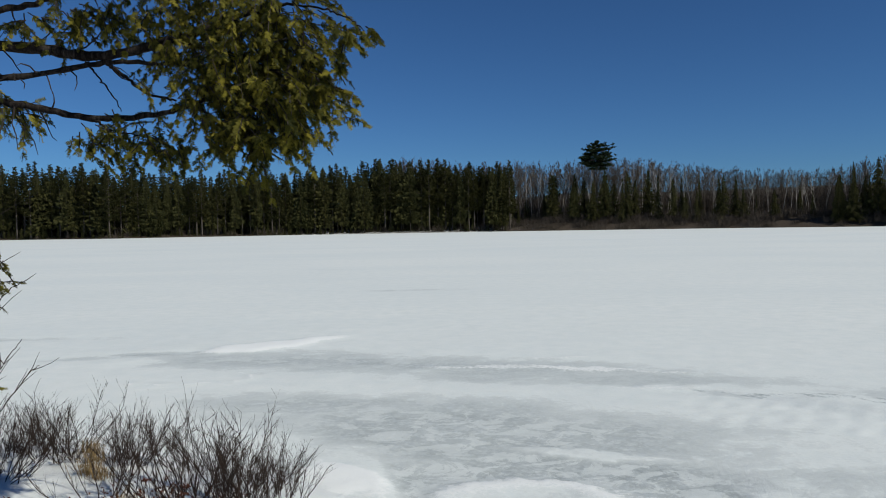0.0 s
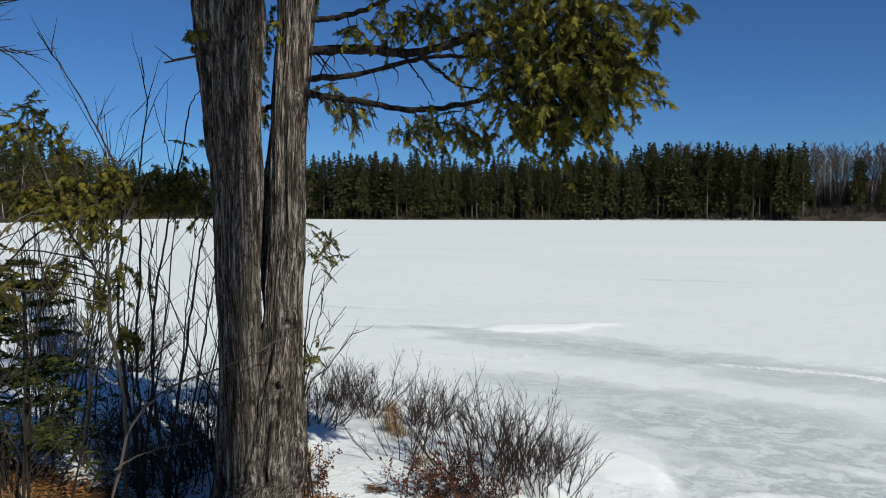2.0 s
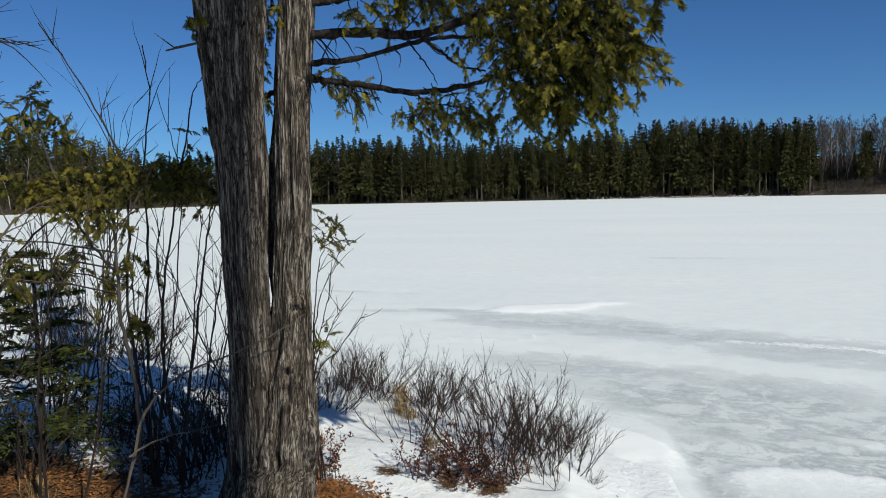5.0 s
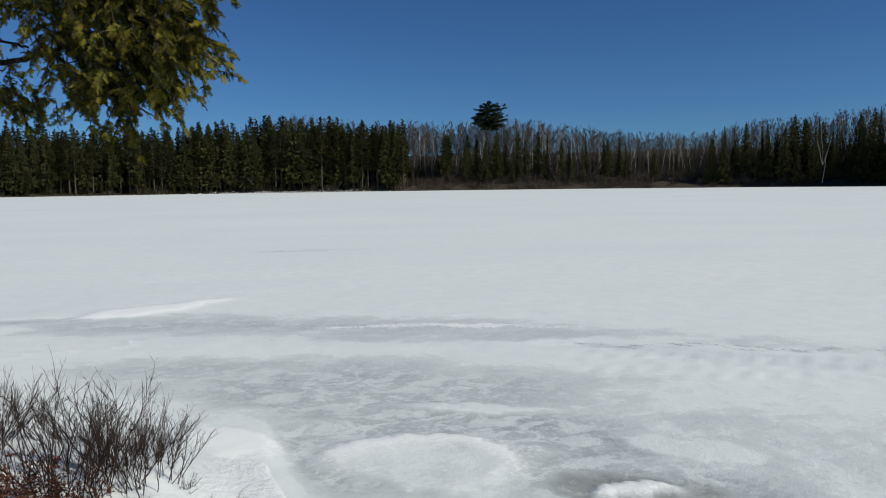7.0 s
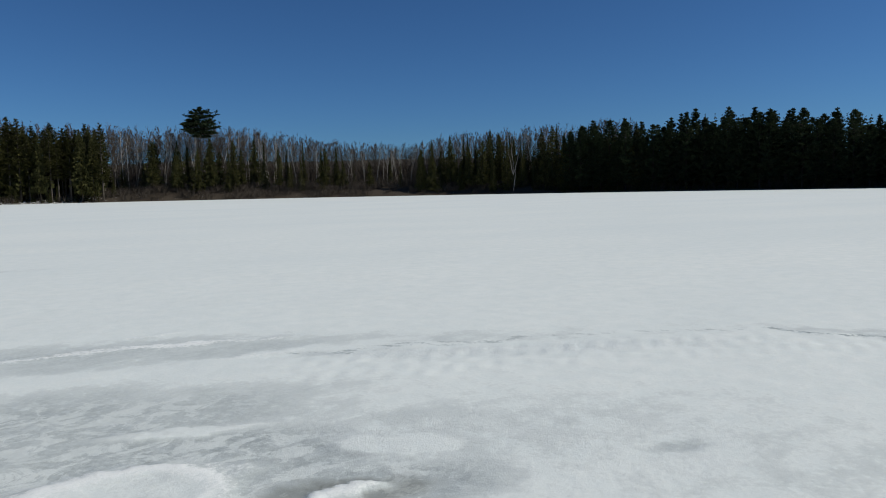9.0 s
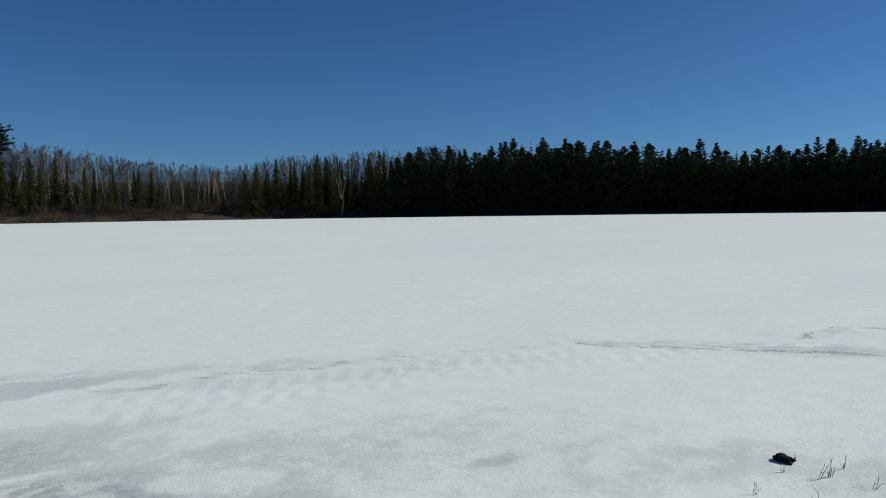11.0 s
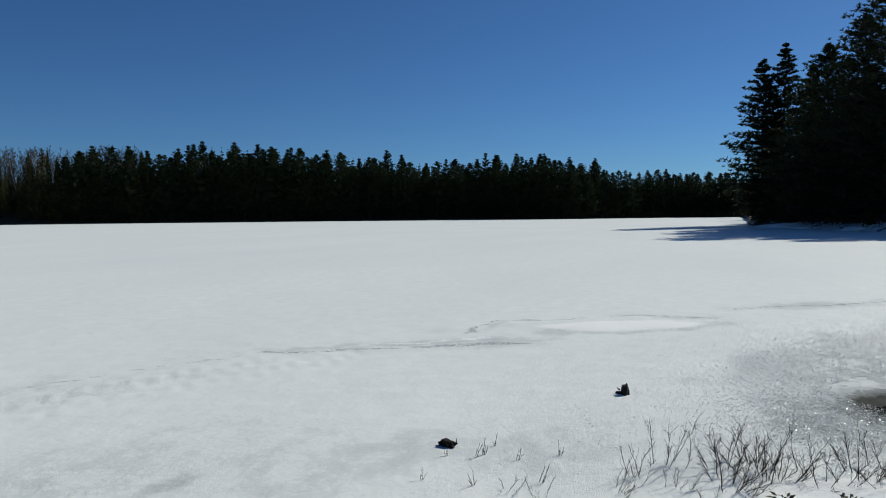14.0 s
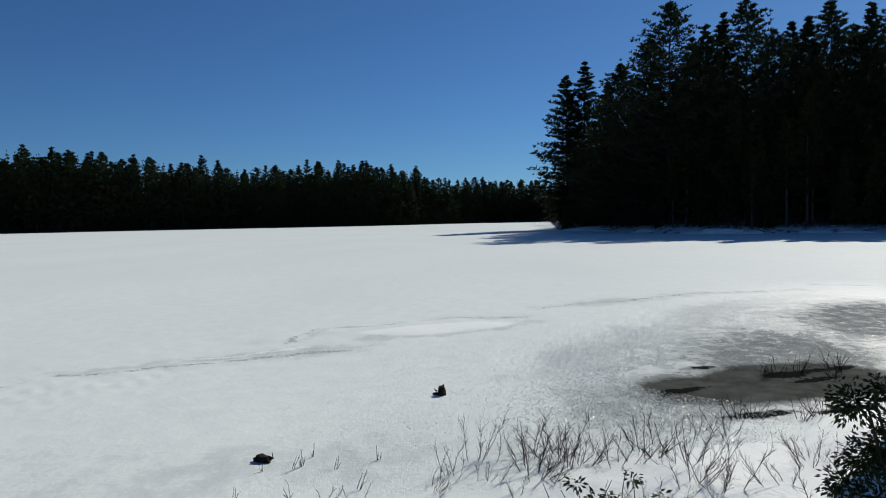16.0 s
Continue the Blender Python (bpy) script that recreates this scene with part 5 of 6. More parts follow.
ALDERS = [
    [(0.012, [(-3.77, 3.86, 0.57), (-3.71, 3.91, 1.11), (-3.65, 3.97, 1.64), (-3.59, 4.02, 2.14), (-3.55, 4.05, 2.42)]),
     (0.009, [(-3.66, 3.83, 0.52), (-3.57, 3.90, 1.08), (-3.50, 3.97, 1.65), (-3.43, 4.02, 2.10)]),
     (0.01, [(-3.79, 3.85, 0.53), (-3.84, 3.80, 1.29), (-3.81, 3.82, 1.82), (-3.75, 3.88, 2.31), (-3.68, 3.94, 2.79), (-3.64, 3.98, 3.11), (-3.58, 4.03, 3.26)]),
     (0.008, [(-3.89, 4.02, 0.59), (-3.83, 4.08, 1.28), (-3.78, 4.12, 1.87), (-3.74, 4.16, 2.30)]),
     (0.007, [(-3.71, 3.91, 0.56), (-3.61, 4.00, 1.06), (-3.53, 4.07, 1.38), (-3.48, 4.11, 1.63)])],
    [(0.01, [(-3.96, 3.81, 0.69), (-3.98, 3.80, 1.49), (-3.95, 3.83, 2.10), (-3.95, 3.83, 2.64), (-3.91, 3.87, 3.12), (-3.93, 3.85, 3.48)]),
     (0.011, [(-3.99, 3.79, 0.65), (-4.06, 3.72, 1.66), (-4.03, 3.74, 2.23), (-4.06, 3.72, 2.72), (-4.20, 3.57, 3.19), (-4.35, 3.39, 3.58)]),
     (0.009, [(-3.88, 3.76, 0.68), (-3.83, 3.81, 1.41), (-3.84, 3.79, 1.99), (-3.80, 3.84, 2.35)]),
     (0.008, [(-3.91, 3.73, 0.64), (-3.93, 3.71, 1.30), (-3.96, 3.68, 1.83), (-3.92, 3.72, 2.23)]),
     (0.007, [(-3.95, 3.83, 0.69), (-3.85, 3.92, 1.47), (-3.81, 3.96, 2.01), (-3.78, 3.99, 2.59), (-3.87, 3.90, 3.16)])],
    [(0.01, [(-4.72, 3.07, 1.06), (-4.68, 3.13, 1.56), (-4.56, 3.29, 2.06), (-4.36, 3.54, 2.40), (-4.30, 3.60, 2.60)]),
     (0.008, [(-4.75, 3.03, 1.03), (-4.75, 3.02, 1.38), (-4.74, 3.04, 1.57)]),
     (0.008, [(-4.71, 3.08, 1.02), (-4.64, 3.18, 1.40), (-4.59, 3.24, 1.59)]),
     (0.007, [(-4.69, 3.11, 0.99), (-4.58, 3.26, 1.30), (-4.52, 3.34, 1.53)]),
     (0.007, [(-4.77, 3.00, 1.05), (-4.81, 2.93, 1.36), (-4.82, 2.92, 1.55)])],
]
SHOOTS = [[(-2.86, 4.18, 1.13), (-2.81, 4.21, 1.65), (-2.67, 4.29, 2.01), (-2.57, 4.35, 2.10)],
          [(-2.86, 4.18, 1.13), (-2.82, 4.21, 1.81), (-2.76, 4.24, 2.07), (-2.67, 4.30, 2.23)],
          [(-2.85, 4.19, 1.13), (-2.74, 4.26, 1.49), (-2.66, 4.30, 1.64), (-2.60, 4.34, 1.74)],
          [(-2.86, 4.18, 1.13), (-2.80, 4.22, 1.49), (-2.74, 4.25, 1.73), (-2.73, 4.26, 1.91)],
          [(-2.85, 4.19, 1.09), (-2.70, 4.28, 1.32), (-2.58, 4.35, 1.52), (-2.52, 4.38, 1.57)]]
for stems in ALDERS:
    x, y = stems[0][1][0][:2]
    g = land_z(x, y) - 0.05
    ob = thing("alder_shrub", (x, y, g), "dark leafless alder with tall leaning stems", "alder shrub", "alders on the bank")
    for k, (w, pts) in enumerate(stems):
        w, pts = w * 1.35, [Vector(p) - Vector((x, y, g)) for p in pts]
        foot = Vector((pts[0].x * 0.6, pts[0].y * 0.6, 0))
        s = limb([(*foot, w)] + [(*p, w * (1 - 0.75 * (i + 1) / len(pts))) for i, p in enumerate(pts)], 6, 5, 0.004, k)
        for _ in range(9):
            i = rs.randint(1, len(pts) - 1)
            p = pts[i - 1].lerp(pts[i], rs.random())
            tw = bend(rs, p, (pts[i] - pts[i - 1]).normalized() + Vector((rs.gauss(0, 0.4), rs.gauss(0, 0.4), 0.1)), rs.uniform(0.15, 0.45), 4, 0.12, 0.03)
            s.tube(tw, [0.004, 0.0035, 0.003, 0.002, 0.001], 3, False)
        part("stem", s.pair(), DARK_TWIG, ob, smooth=True)
x, y = SHOOTS[0][0][:2]
ob = thing("alder_shrub", (x, y, land_z(x, y) - 0.05), "thin leafless shoots beside the cedar trunk", "alder shrub", "alders on the bank")
for k, pts in enumerate(SHOOTS):
    pts = [Vector(p) - ob.location for p in pts]
    s = limb([(0.02 * k, 0, 0, 0.006)] + [(*p, 0.005 - 0.001 * i) for i, p in enumerate(pts)], 6, 4, 0.004, k)
    for _ in range(6):
        i = rs.randint(1, 3)
        s.tube(bend(rs, pts[i - 1].lerp(pts[i], rs.random()), (pts[i] - pts[i - 1]).normalized() + Vector((rs.gauss(0.2, 0.5), rs.gauss(0.1, 0.5), 0.1)), rs.uniform(0.08, 0.22), 3, 0.12), [0.003, 0.0025, 0.002, 0.001], 3, False)
    part("stem", s.pair(), TWIG, ob)

# cedar sapling with yellowish sprays
sap = thing("cedar_sapling", ground_at(-3.88, 3.58), "thin young cedar with yellowish sprays among alders", "cedar sapling")
o = Vector(sap.location)
part("trunk", limb([(*(Vector(p) - o), w) for p, w in (((-3.88, 3.58, 0.2), 0.017), ((-3.9, 3.6, 1.12), 0.015), ((-3.95, 3.55, 1.68), 0.013), ((-3.96, 3.54, 2.39), 0.009), ((-4.0, 3.49, 2.8), 0.004))], seed=4).pair(), GREY_BARK, sap, smooth=True)
TOP = [(-4.36, 3.39, 3.08), (-4.39, 3.34, 2.97), (-4.31, 3.44, 2.95), (-4.44, 3.29, 2.91), (-4.28, 3.47, 2.85)]
UP = [(-3.69, 3.8, 2.66), (-3.61, 3.87, 2.52), (-3.78, 3.72, 2.56), (-3.91, 3.59, 2.64), (-4.01, 3.48, 2.53), (-4.11, 3.37, 2.55), (-4.2, 3.26, 2.53), (-3.56, 3.92, 2.72), (-3.97, 3.52, 2.33), (-4.07, 3.42, 2.39), (-4.26, 3.19, 2.57)]
DOWN = [(-4.46, 3.09, 2.07), (-4.4, 3.17, 1.9), (-4.2, 3.42, 2.08), (-3.95, 3.69, 1.99), (-4.06, 3.58, 1.86), (-3.93, 3.71, 1.6), (-4.52, 3.02, 2.18), (-4.25, 3.36, 1.95)]
tw, lv = foliage([(*(Vector(p) - o), 0.15, 20) for p in UP] + [(*(Vector(p) - o), 0.12, 11) for p in DOWN], 31, 0.062, (0.0, 0.0, -0.35))
tw2, lv2 = foliage([(*(Vector(p) - o), 0.10, 9) for p in TOP], 33, 0.06, (0.0, 0.0, -0.1))
dk = tagged(part("foliage", lv2, CEDAR, sap, "dark sprays of the leaning top"), kind="stuff")
tagged(part("twig_net", tw2, DARK_TWIG, dk), kind="stuff")
part("branch", limb([(*(Vector(p) - o), w) for p, w in (((-3.95, 3.55, 1.9), 0.010), ((-4.2, 3.45, 2.3), 0.009), (TOP[1], 0.006), (TOP[0], 0.003))], seed=6).pair(), DARK_BARK, sap, smooth=True)
fo = tagged(part("foliage", lv, YOUNG_CEDAR, sap, "yellow-green flat sprays"), kind="stuff")
tagged(part("twig_net", tw, DARK_TWIG, fo), kind="stuff")
for k, p in enumerate(UP[::2] + DOWN):
    q = Vector(p) - o
    root = Vector((-3.95, 3.55, min(2.6, p[2] - 0.12))) - o
    s = Shape()
    s.tube([root, root.lerp(q, 0.5) + Vector((0, 0, 0.03)), q], [0.006, 0.005, 0.003], 4)
    part("branch", s.pair(), DARK_TWIG, sap)

# young fir in the snow
fir = thing("fir_sapling", ground_at(-5.15, 3.85), "small young fir with open dark boughs in the snow", "fir sapling")
s = Shape()
s.tube([(0, 0, -0.05), (0.01, 0, 0.8), (0, 0.01, 1.55), (0, 0, 1.86)], [0.03, 0.022, 0.012, 0.004], 6)
part("trunk", s.pair(), DARK_BARK, fir, smooth=True)
rf = random.Random(9)
for lv in range(13):
    z = 0.3 + 1.46 * lv / 12 + rf.uniform(-0.05, 0.05)
    reach = 0.66 * (1 - lv / 12.5) ** 0.8 + 0.06
    for k in range(7):
        if rf.random() < 0.12:
            continue
        a = math.tau * (k + rf.random() * 0.6) / 7 + lv
        line = bend(rf, (0, 0, z), (math.cos(a), math.sin(a), 0.22), reach * rf.uniform(0.6, 1.2), 6, 0.11, -0.035)
        s = Shape()
        s.tube(line, [0.006, 0.005, 0.005, 0.004, 0.003, 0.003, 0.002], 3, False)
        for i in range(1, 7):
            ax = (line[i] - line[i - 1]).normalized()
            sd = ax.cross(Vector((0, 0, 1))).normalized()
            for sg in (-1, 1):
                l = reach * (0.34 - 0.03 * i) * rf.uniform(0.7, 1.2)
                e = (ax * 0.7 + sd * sg).normalized()
                q = line[i]
                w = ax * 0.014
                s.tri(q - w, q + w, q + e * l + w * 0.5 + Vector((0, 0, -0.02)), q + e * l - w * 0.6 + Vector((0, 0, -0.02)))
                s.tri(q, q + e * l * 0.5 + Vector((0, 0, 0.022)), q + e * l * 0.9)
                for _ in range(3):
                    q2 = q + e * l * rf.uniform(0.3, 1.0)
                    n2 = (e + Vector((rf.gauss(0, 0.5), rf.gauss(0, 0.5), rf.gauss(0.1, 0.35)))).normalized() * rf.uniform(0.04, 0.075)
                    w2 = n2.cross(Vector((rf.gauss(0, 1), rf.gauss(0, 1), 1))).normalized() * 0.011
                    s.tri(q2 - w2, q2 + w2, q2 + n2)
        part("bough", s.pair(), YOUNG_FIR, fir)

# bare limbs and a fir bough that reach in from beside the path
alder = thing("alder_tree", (-4.1, 1.5, land_z(-4.1, 1.5) - 0.05), "leafless grey alder reaching over the bank", "alder tree")
o = Vector(alder.location)
for k, pts in enumerate((
        [(-4.1, 1.5, 0.4, 0.04), (-4.05, 1.65, 1.6, 0.032), (-3.95, 1.85, 2.2, 0.022), (-3.77, 2.15, 2.62, 0.014), (-3.69, 2.27, 2.85, 0.011), (-3.62, 2.38, 3.08, 0.009), (-3.59, 2.42, 3.35, 0.006), (-3.57, 2.45, 3.7, 0.002)],
        [(-3.95, 1.85, 2.2, 0.02), (-3.82, 2.05, 2.8, 0.013), (-3.72, 2.22, 3.14, 0.011), (-3.69, 2.28, 3.25, 0.010), (-3.6, 2.41, 3.38, 0.009), (-3.5, 2.53, 3.46, 0.007), (-3.28, 2.8, 3.56, 0.005), (-3.14, 2.95, 3.65, 0.002)],
        [(-3.69, 2.28, 3.24, 0.006), (-3.62, 2.38, 3.26, 0.005), (-3.57, 2.45, 3.22, 0.004), (-3.45, 2.6, 3.22, 0.002)],
        [(-3.98, 1.85, 2.35, 0.012), (-3.89, 2.14, 2.9, 0.008), (-3.77, 2.33, 2.93, 0.007), (-3.69, 2.45, 2.91, 0.005), (-3.6, 2.56, 2.96, 0.002)],
        [(-4.08, 1.6, 1.2, 0.03), (-3.8, 1.75, 1.55, 0.02), (-3.54, 1.96, 1.86, 0.016), (-3.46, 2.08, 1.98, 0.014), (-3.36, 2.22, 2.16, 0.011), (-3.27, 2.35, 2.35, 0.007), (-3.17, 2.47, 2.43, 0.003)])):
    s = limb([(p[0] - o.x, p[1] - o.y, p[2] - o.z, p[3] * 0.6) for p in pts], 6, 5, 0.003, k)
    rl = random.Random(40 + k)
    for _ in range(9):
        i = rl.randint(2, len(pts) - 1)
        p = (Vector(pts[i - 1][:3])).lerp(Vector(pts[i][:3]), rl.random()) - o
        s.tube(bend(rl, p, (rl.gauss(0.2, 0.5), rl.gauss(0.3, 0.4), rl.uniform(-0.3, 0.7)), rl.uniform(0.1, 0.42), 4, 0.16), [0.004, 0.0035, 0.003, 0.002, 0.001], 3, False)
    part("branch" if k else "trunk", s.pair(), GREY_TWIG if k == 4 else DARK_TWIG, alder)

spruce = thing("spruce_tree", (-4.3, 0.9, land_z(-4.3, 0.9) - 0.05), "spruce beside the path with one dark bough in view", "spruce tree")
o = Vector(spruce.location)
s = Shape()
s.tube([(0, 0, -0.1), (0, 0, 2.5), (0, 0, 5)], [0.12, 0.09, 0.05], 9)
part("trunk", s.pair(), DARK_BARK, spruce, smooth=True)
for pts in ([(-4.3, 0.9, 2.75), (-3.32, 1.74, 2.86), (-3.25, 1.85, 2.97), (-3.19, 1.94, 3.02), (-3.14, 2.02, 3.07)], [(-4.3, 0.9, 3.3), (-3.5, 1.6, 3.2), (-3.28, 1.82, 3.12), (-3.22, 1.9, 3.1)],
            [(-4.3, 0.9, 2.5), (-3.6, 1.6, 2.55), (-3.36, 1.74, 2.6), (-3.28, 1.84, 2.62)]):
    line = smooth_line([(*(Vector(p) - o), 0.012) for p in pts], 8)
    s = Shape()
    s.tube([p[:3] for p in line], [0.016 * (1 - 0.8 * i / len(line)) for i in range(len(line))], 4, False)
    for i in range(len(line) // 3, len(line)):
        p = Vector(line[i][:3])
        for _ in range(7):
            e = Vector((rf.gauss(0.25, 0.5), rf.gauss(0.25, 0.5), rf.gauss(0, 0.22))).normalized()
            l = rf.uniform(0.05, 0.14)
            w = e.cross(Vector((rf.gauss(0, 1), rf.gauss(0, 1), 1))).normalized() * 0.006
            s.tri(p - w, p + w, p + e * l + w * 0.7, p + e * l * 1.05 - w * 0.6)
    part("bough", s.pair(), SPRUCE, spruce)

dead = thing("dead_branch", (0, 0, 0), "pale dead branch leaning against the cedar trunk", "dead branch")
part("stem", limb([(-3.45, 2.85, 0.35, 0.011), (-3.37, 2.99, 0.76, 0.0100), (-3.31, 3.05, 1.11, 0.0090), (-3.25, 3.12, 1.26, 0.0080), (-3.13, 3.23, 1.38, 0.0070), (-2.88, 3.43, 1.49, 0.0055), (-2.69, 3.57, 1.59, 0.0040), (-2.56, 3.66, 1.69, 0.0020)], 5, 5, 0.004, 3).pair(), GREY_TWIG, dead)
part("branch", limb([(-3.29, 2.93, 0.96, 0.0070), (-3.21, 3.01, 1.02, 0.0060), (-3.07, 3.14, 1.06, 0.0040), (-2.92, 3.28, 1.08, 0.0020)], 5, 5, 0.004, 5).pair(), GREY_TWIG, dead)

# ---------------------------------------------------------------- grass tufts and litter


def tuft(rng, blades, height, spread):
    s = Shape()
    for _ in range(blades):
        a = rng.uniform(0, math.tau)
        p = Vector((rng.gauss(0, spread), rng.gauss(0, spread), -0.01))
        l = height * rng.uniform(0.5, 1.2)
        d = Vector((math.cos(a), math.sin(a), 0))
        w = Vector((-d.y, d.x, 0)) * 0.003
        m = p + d * l * 0.35 + Vector((0, 0, l * 0.75))
        t = p + d * l * rng.uniform(0.6, 1.0) + Vector((0, 0, l * rng.uniform(0.35, 0.8)))
        s.tri(p - w, p + w, m + w * 0.8, m - w * 0.8)
        s.tri(m - w * 0.8, m + w * 0.8, t)
    return s.pair()


TUFTS = [mesh_of("grass_blades", *tuft(rs, 90, 0.22, 0.05), STRAW) for _ in range(3)]
for x, y, k in ((-3.0, 5.9, 1.0), (-2.85, 5.8, 0.8), (-3.2, 6.4, 0.9), (-2.4, 5.2, 0.7), (-3.5, 6.9, 0.9), (-3.3, 4.9, 0.7), (-2.2, 4.9, 0.6), (-4.6, 6.6, 1.2), (-4.9, 6.9, 1.2), (-5.3, 6.6, 1.1), (-4.4, 3.2, 0.9), (-3.6, 3.3, 0.8), (-3.9, 3.0, 0.9), (-4.8, 3.5, 0.8)):
    ob = thing("grass_tuft", ground_at(x, y), "dry straw-coloured grass tuft in the snow", "grass", "grass tufts on the bank", rs.uniform(0, 6), k)
    tagged(part("clump", rs.choice(TUFTS), None, ob), kind="stuff")


def leaf_litter(rng, spots, count):
    s = Shape()
    for _ in range(count):
        cx, cy, rad = rng.choice(spots)
        x, y = cx + rng.gauss(0, rad), cy + rng.gauss(0, rad)
        z = max(land_z(x, y), 0.0) + rng.uniform(0.004, 0.03)
        a, l = rng.uniform(0, math.tau), rng.uniform(0.010, 0.026)
        d = Vector((math.cos(a), math.sin(a), rng.uniform(-0.5, 0.5))) * l
        w = Vector((-math.sin(a), math.cos(a), rng.uniform(-0.6, 0.6))) * l * 0.45
        p = Vector((x, y, z))
        s.tri(p - d, p - w * 0.9, p + d, p + w)
    return s.pair()


tagged(new("leaf_litter", mesh_of("leaf_litter", *leaf_litter(random.Random(3), [(-4.3, 2.9, 0.45), (-3.9, 2.9, 0.4), (-4.7, 3.2, 0.4), (-3.6, 3.2, 0.3), (-2.62, 3.95, 0.13), (-2.68, 4.1, 0.12), (-5.0, 3.0, 0.4), (-3.2, 3.2, 0.25), (-4.2, 3.4, 0.5), (-5.2, 3.4, 0.5), (-5.6, 3.3, 0.6), (-4.8, 3.8, 0.5), (-2.45, 4.0, 0.12)], 13000), BROWN_LEAF)),
       "brown fallen leaves and needles on the bank", "leaf litter", kind="stuff")

# low red-brown heath shrubs at the foot of the cedar
for x, y, k in ((-3.22, 4.62, 0.9), (-3.08, 4.5, 1.0), (-2.95, 4.38, 1.1), (-2.2, 4.62, 1.0), (-1.95, 4.8, 1.0), (-2.05, 4.7, 1.1), (-1.88, 4.64, 1.1), (-1.72, 4.7, 0.9), (-1.6, 4.8, 0.8), (-4.6, 4.3, 1.0), (-5.0, 4.5, 1.0), (-4.2, 4.0, 0.9), (-5.5, 4.4, 1.0)):
    ob = thing("heath_shrub", ground_at(x, y), "low heath shrub with red-brown withered leaves", "heath shrub", "heath shrubs on the bank", rs.uniform(0, 6), k * 1.25)
    stems, lf = Shape(), Shape()
    for _ in range(16):
        ln = bend(rs, (rs.gauss(0, 0.07), rs.gauss(0, 0.07), 0), (rs.gauss(0, 0.35), rs.gauss(0, 0.35), 1), rs.uniform(0.12, 0.3), 4, 0.15)
        stems.tube(ln, [0.002, 0.002, 0.0018, 0.0014, 0.001], 3, False)
        for _ in range(22):
            p = ln[rs.randint(1, 4)] + Vector((rs.gauss(0, 0.01), rs.gauss(0, 0.01), rs.gauss(0, 0.015)))
            e = Vector((rs.gauss(0, 0.6), rs.gauss(0, 0.6), rs.uniform(-0.3, 0.8))).normalized() * rs.uniform(0.014, 0.028)
            w = e.cross(Vector((rs.gauss(0, 1), rs.gauss(0, 1), 1))).normalized() * 0.006
            lf.tri(p, p + e * 0.45 + w, p + e, p + e * 0.45 - w)
    tagged(part("clump", stems.pair(), TWIG, ob), kind="stuff")
    tagged(part("leafage", lf.pair(), RED_LEAF, ob, "red-brown withered leaves"), kind="stuff")

# ---------------------------------------------------------------- the right-hand shore


def lump(rng, w, d, h, spikes=0.35):
    """A ragged dark lump of wood or peat."""
    bm = bmesh.new()
    bmesh.ops.create_icosphere(bm, subdivisions=3, radius=0.5)
    seed = rng.uniform(0, 50)
    for v in bm.verts:
        k = 1 + spikes * noise.noise(v.co * 3.1 + Vector((seed, 0, 0))) + 0.5 * spikes * noise.noise(v.co * 8 + Vector((0, seed, 0)))
        v.co = Vector((v.co.x * w * k, v.co.y * d * k, max(v.co.z, -0.25) * h * k + 0.2 * h))
    me = bpy.data.meshes.new("lump")
    bm.to_mesh(me)
    bm.free()
    me.materials.append(STUMP)
    return me


stump = thing("stump", (9.84, 0.83, 0.0), "small black broken stump standing in the lake ice", "stump", size=0.62)
s = Shape()
s.tube([(0, 0, -0.05), (0.005, 0.0, 0.08), (0.0, 0.01, 0.15), (-0.01, 0.01, 0.19)], [0.10, 0.085, 0.075, 0.05], 11, True, lambda i, k: 0.8 + 0.45 * ((k * 7 + i * 3) % 5) / 5)
part("body", s.pair(), STUMP, stump)
s = Shape()
s.tube([(0.03, -0.02, 0.14), (0.035, -0.03, 0.2), (0.03, -0.03, 0.235)], [0.03, 0.022, 0.006], 6)
part("splinter", s.pair(), STUMP, stump)
s = Shape()
s.tube([(-0.02, 0.10, 0.09), (-0.03, 0.14, 0.11), (-0.04, 0.16, 0.15)], [0.02, 0.015, 0.004], 5)
part("splinter", s.pair(), STUMP, stump)
part("root", lump(rs, 0.10, 0.22, 0.07), None, stump).location = (0.03, 0.10, 0.0)
clod = thing("wood_clod", (7.14, 2.3, 0.0), "flat black clod of rotten wood lying on the ice", "wood clod", size=0.75)
part("body", lump(rs, 0.15, 0.24, 0.11, 0.6), None, clod)
s = Shape()
s.tube([(0, -0.1, 0.02), (0.0, -0.13, 0.06), (0.02, -0.12, 0.1)], [0.01, 0.008, 0.003], 4)
part("root", s.pair(), STUMP, clod)

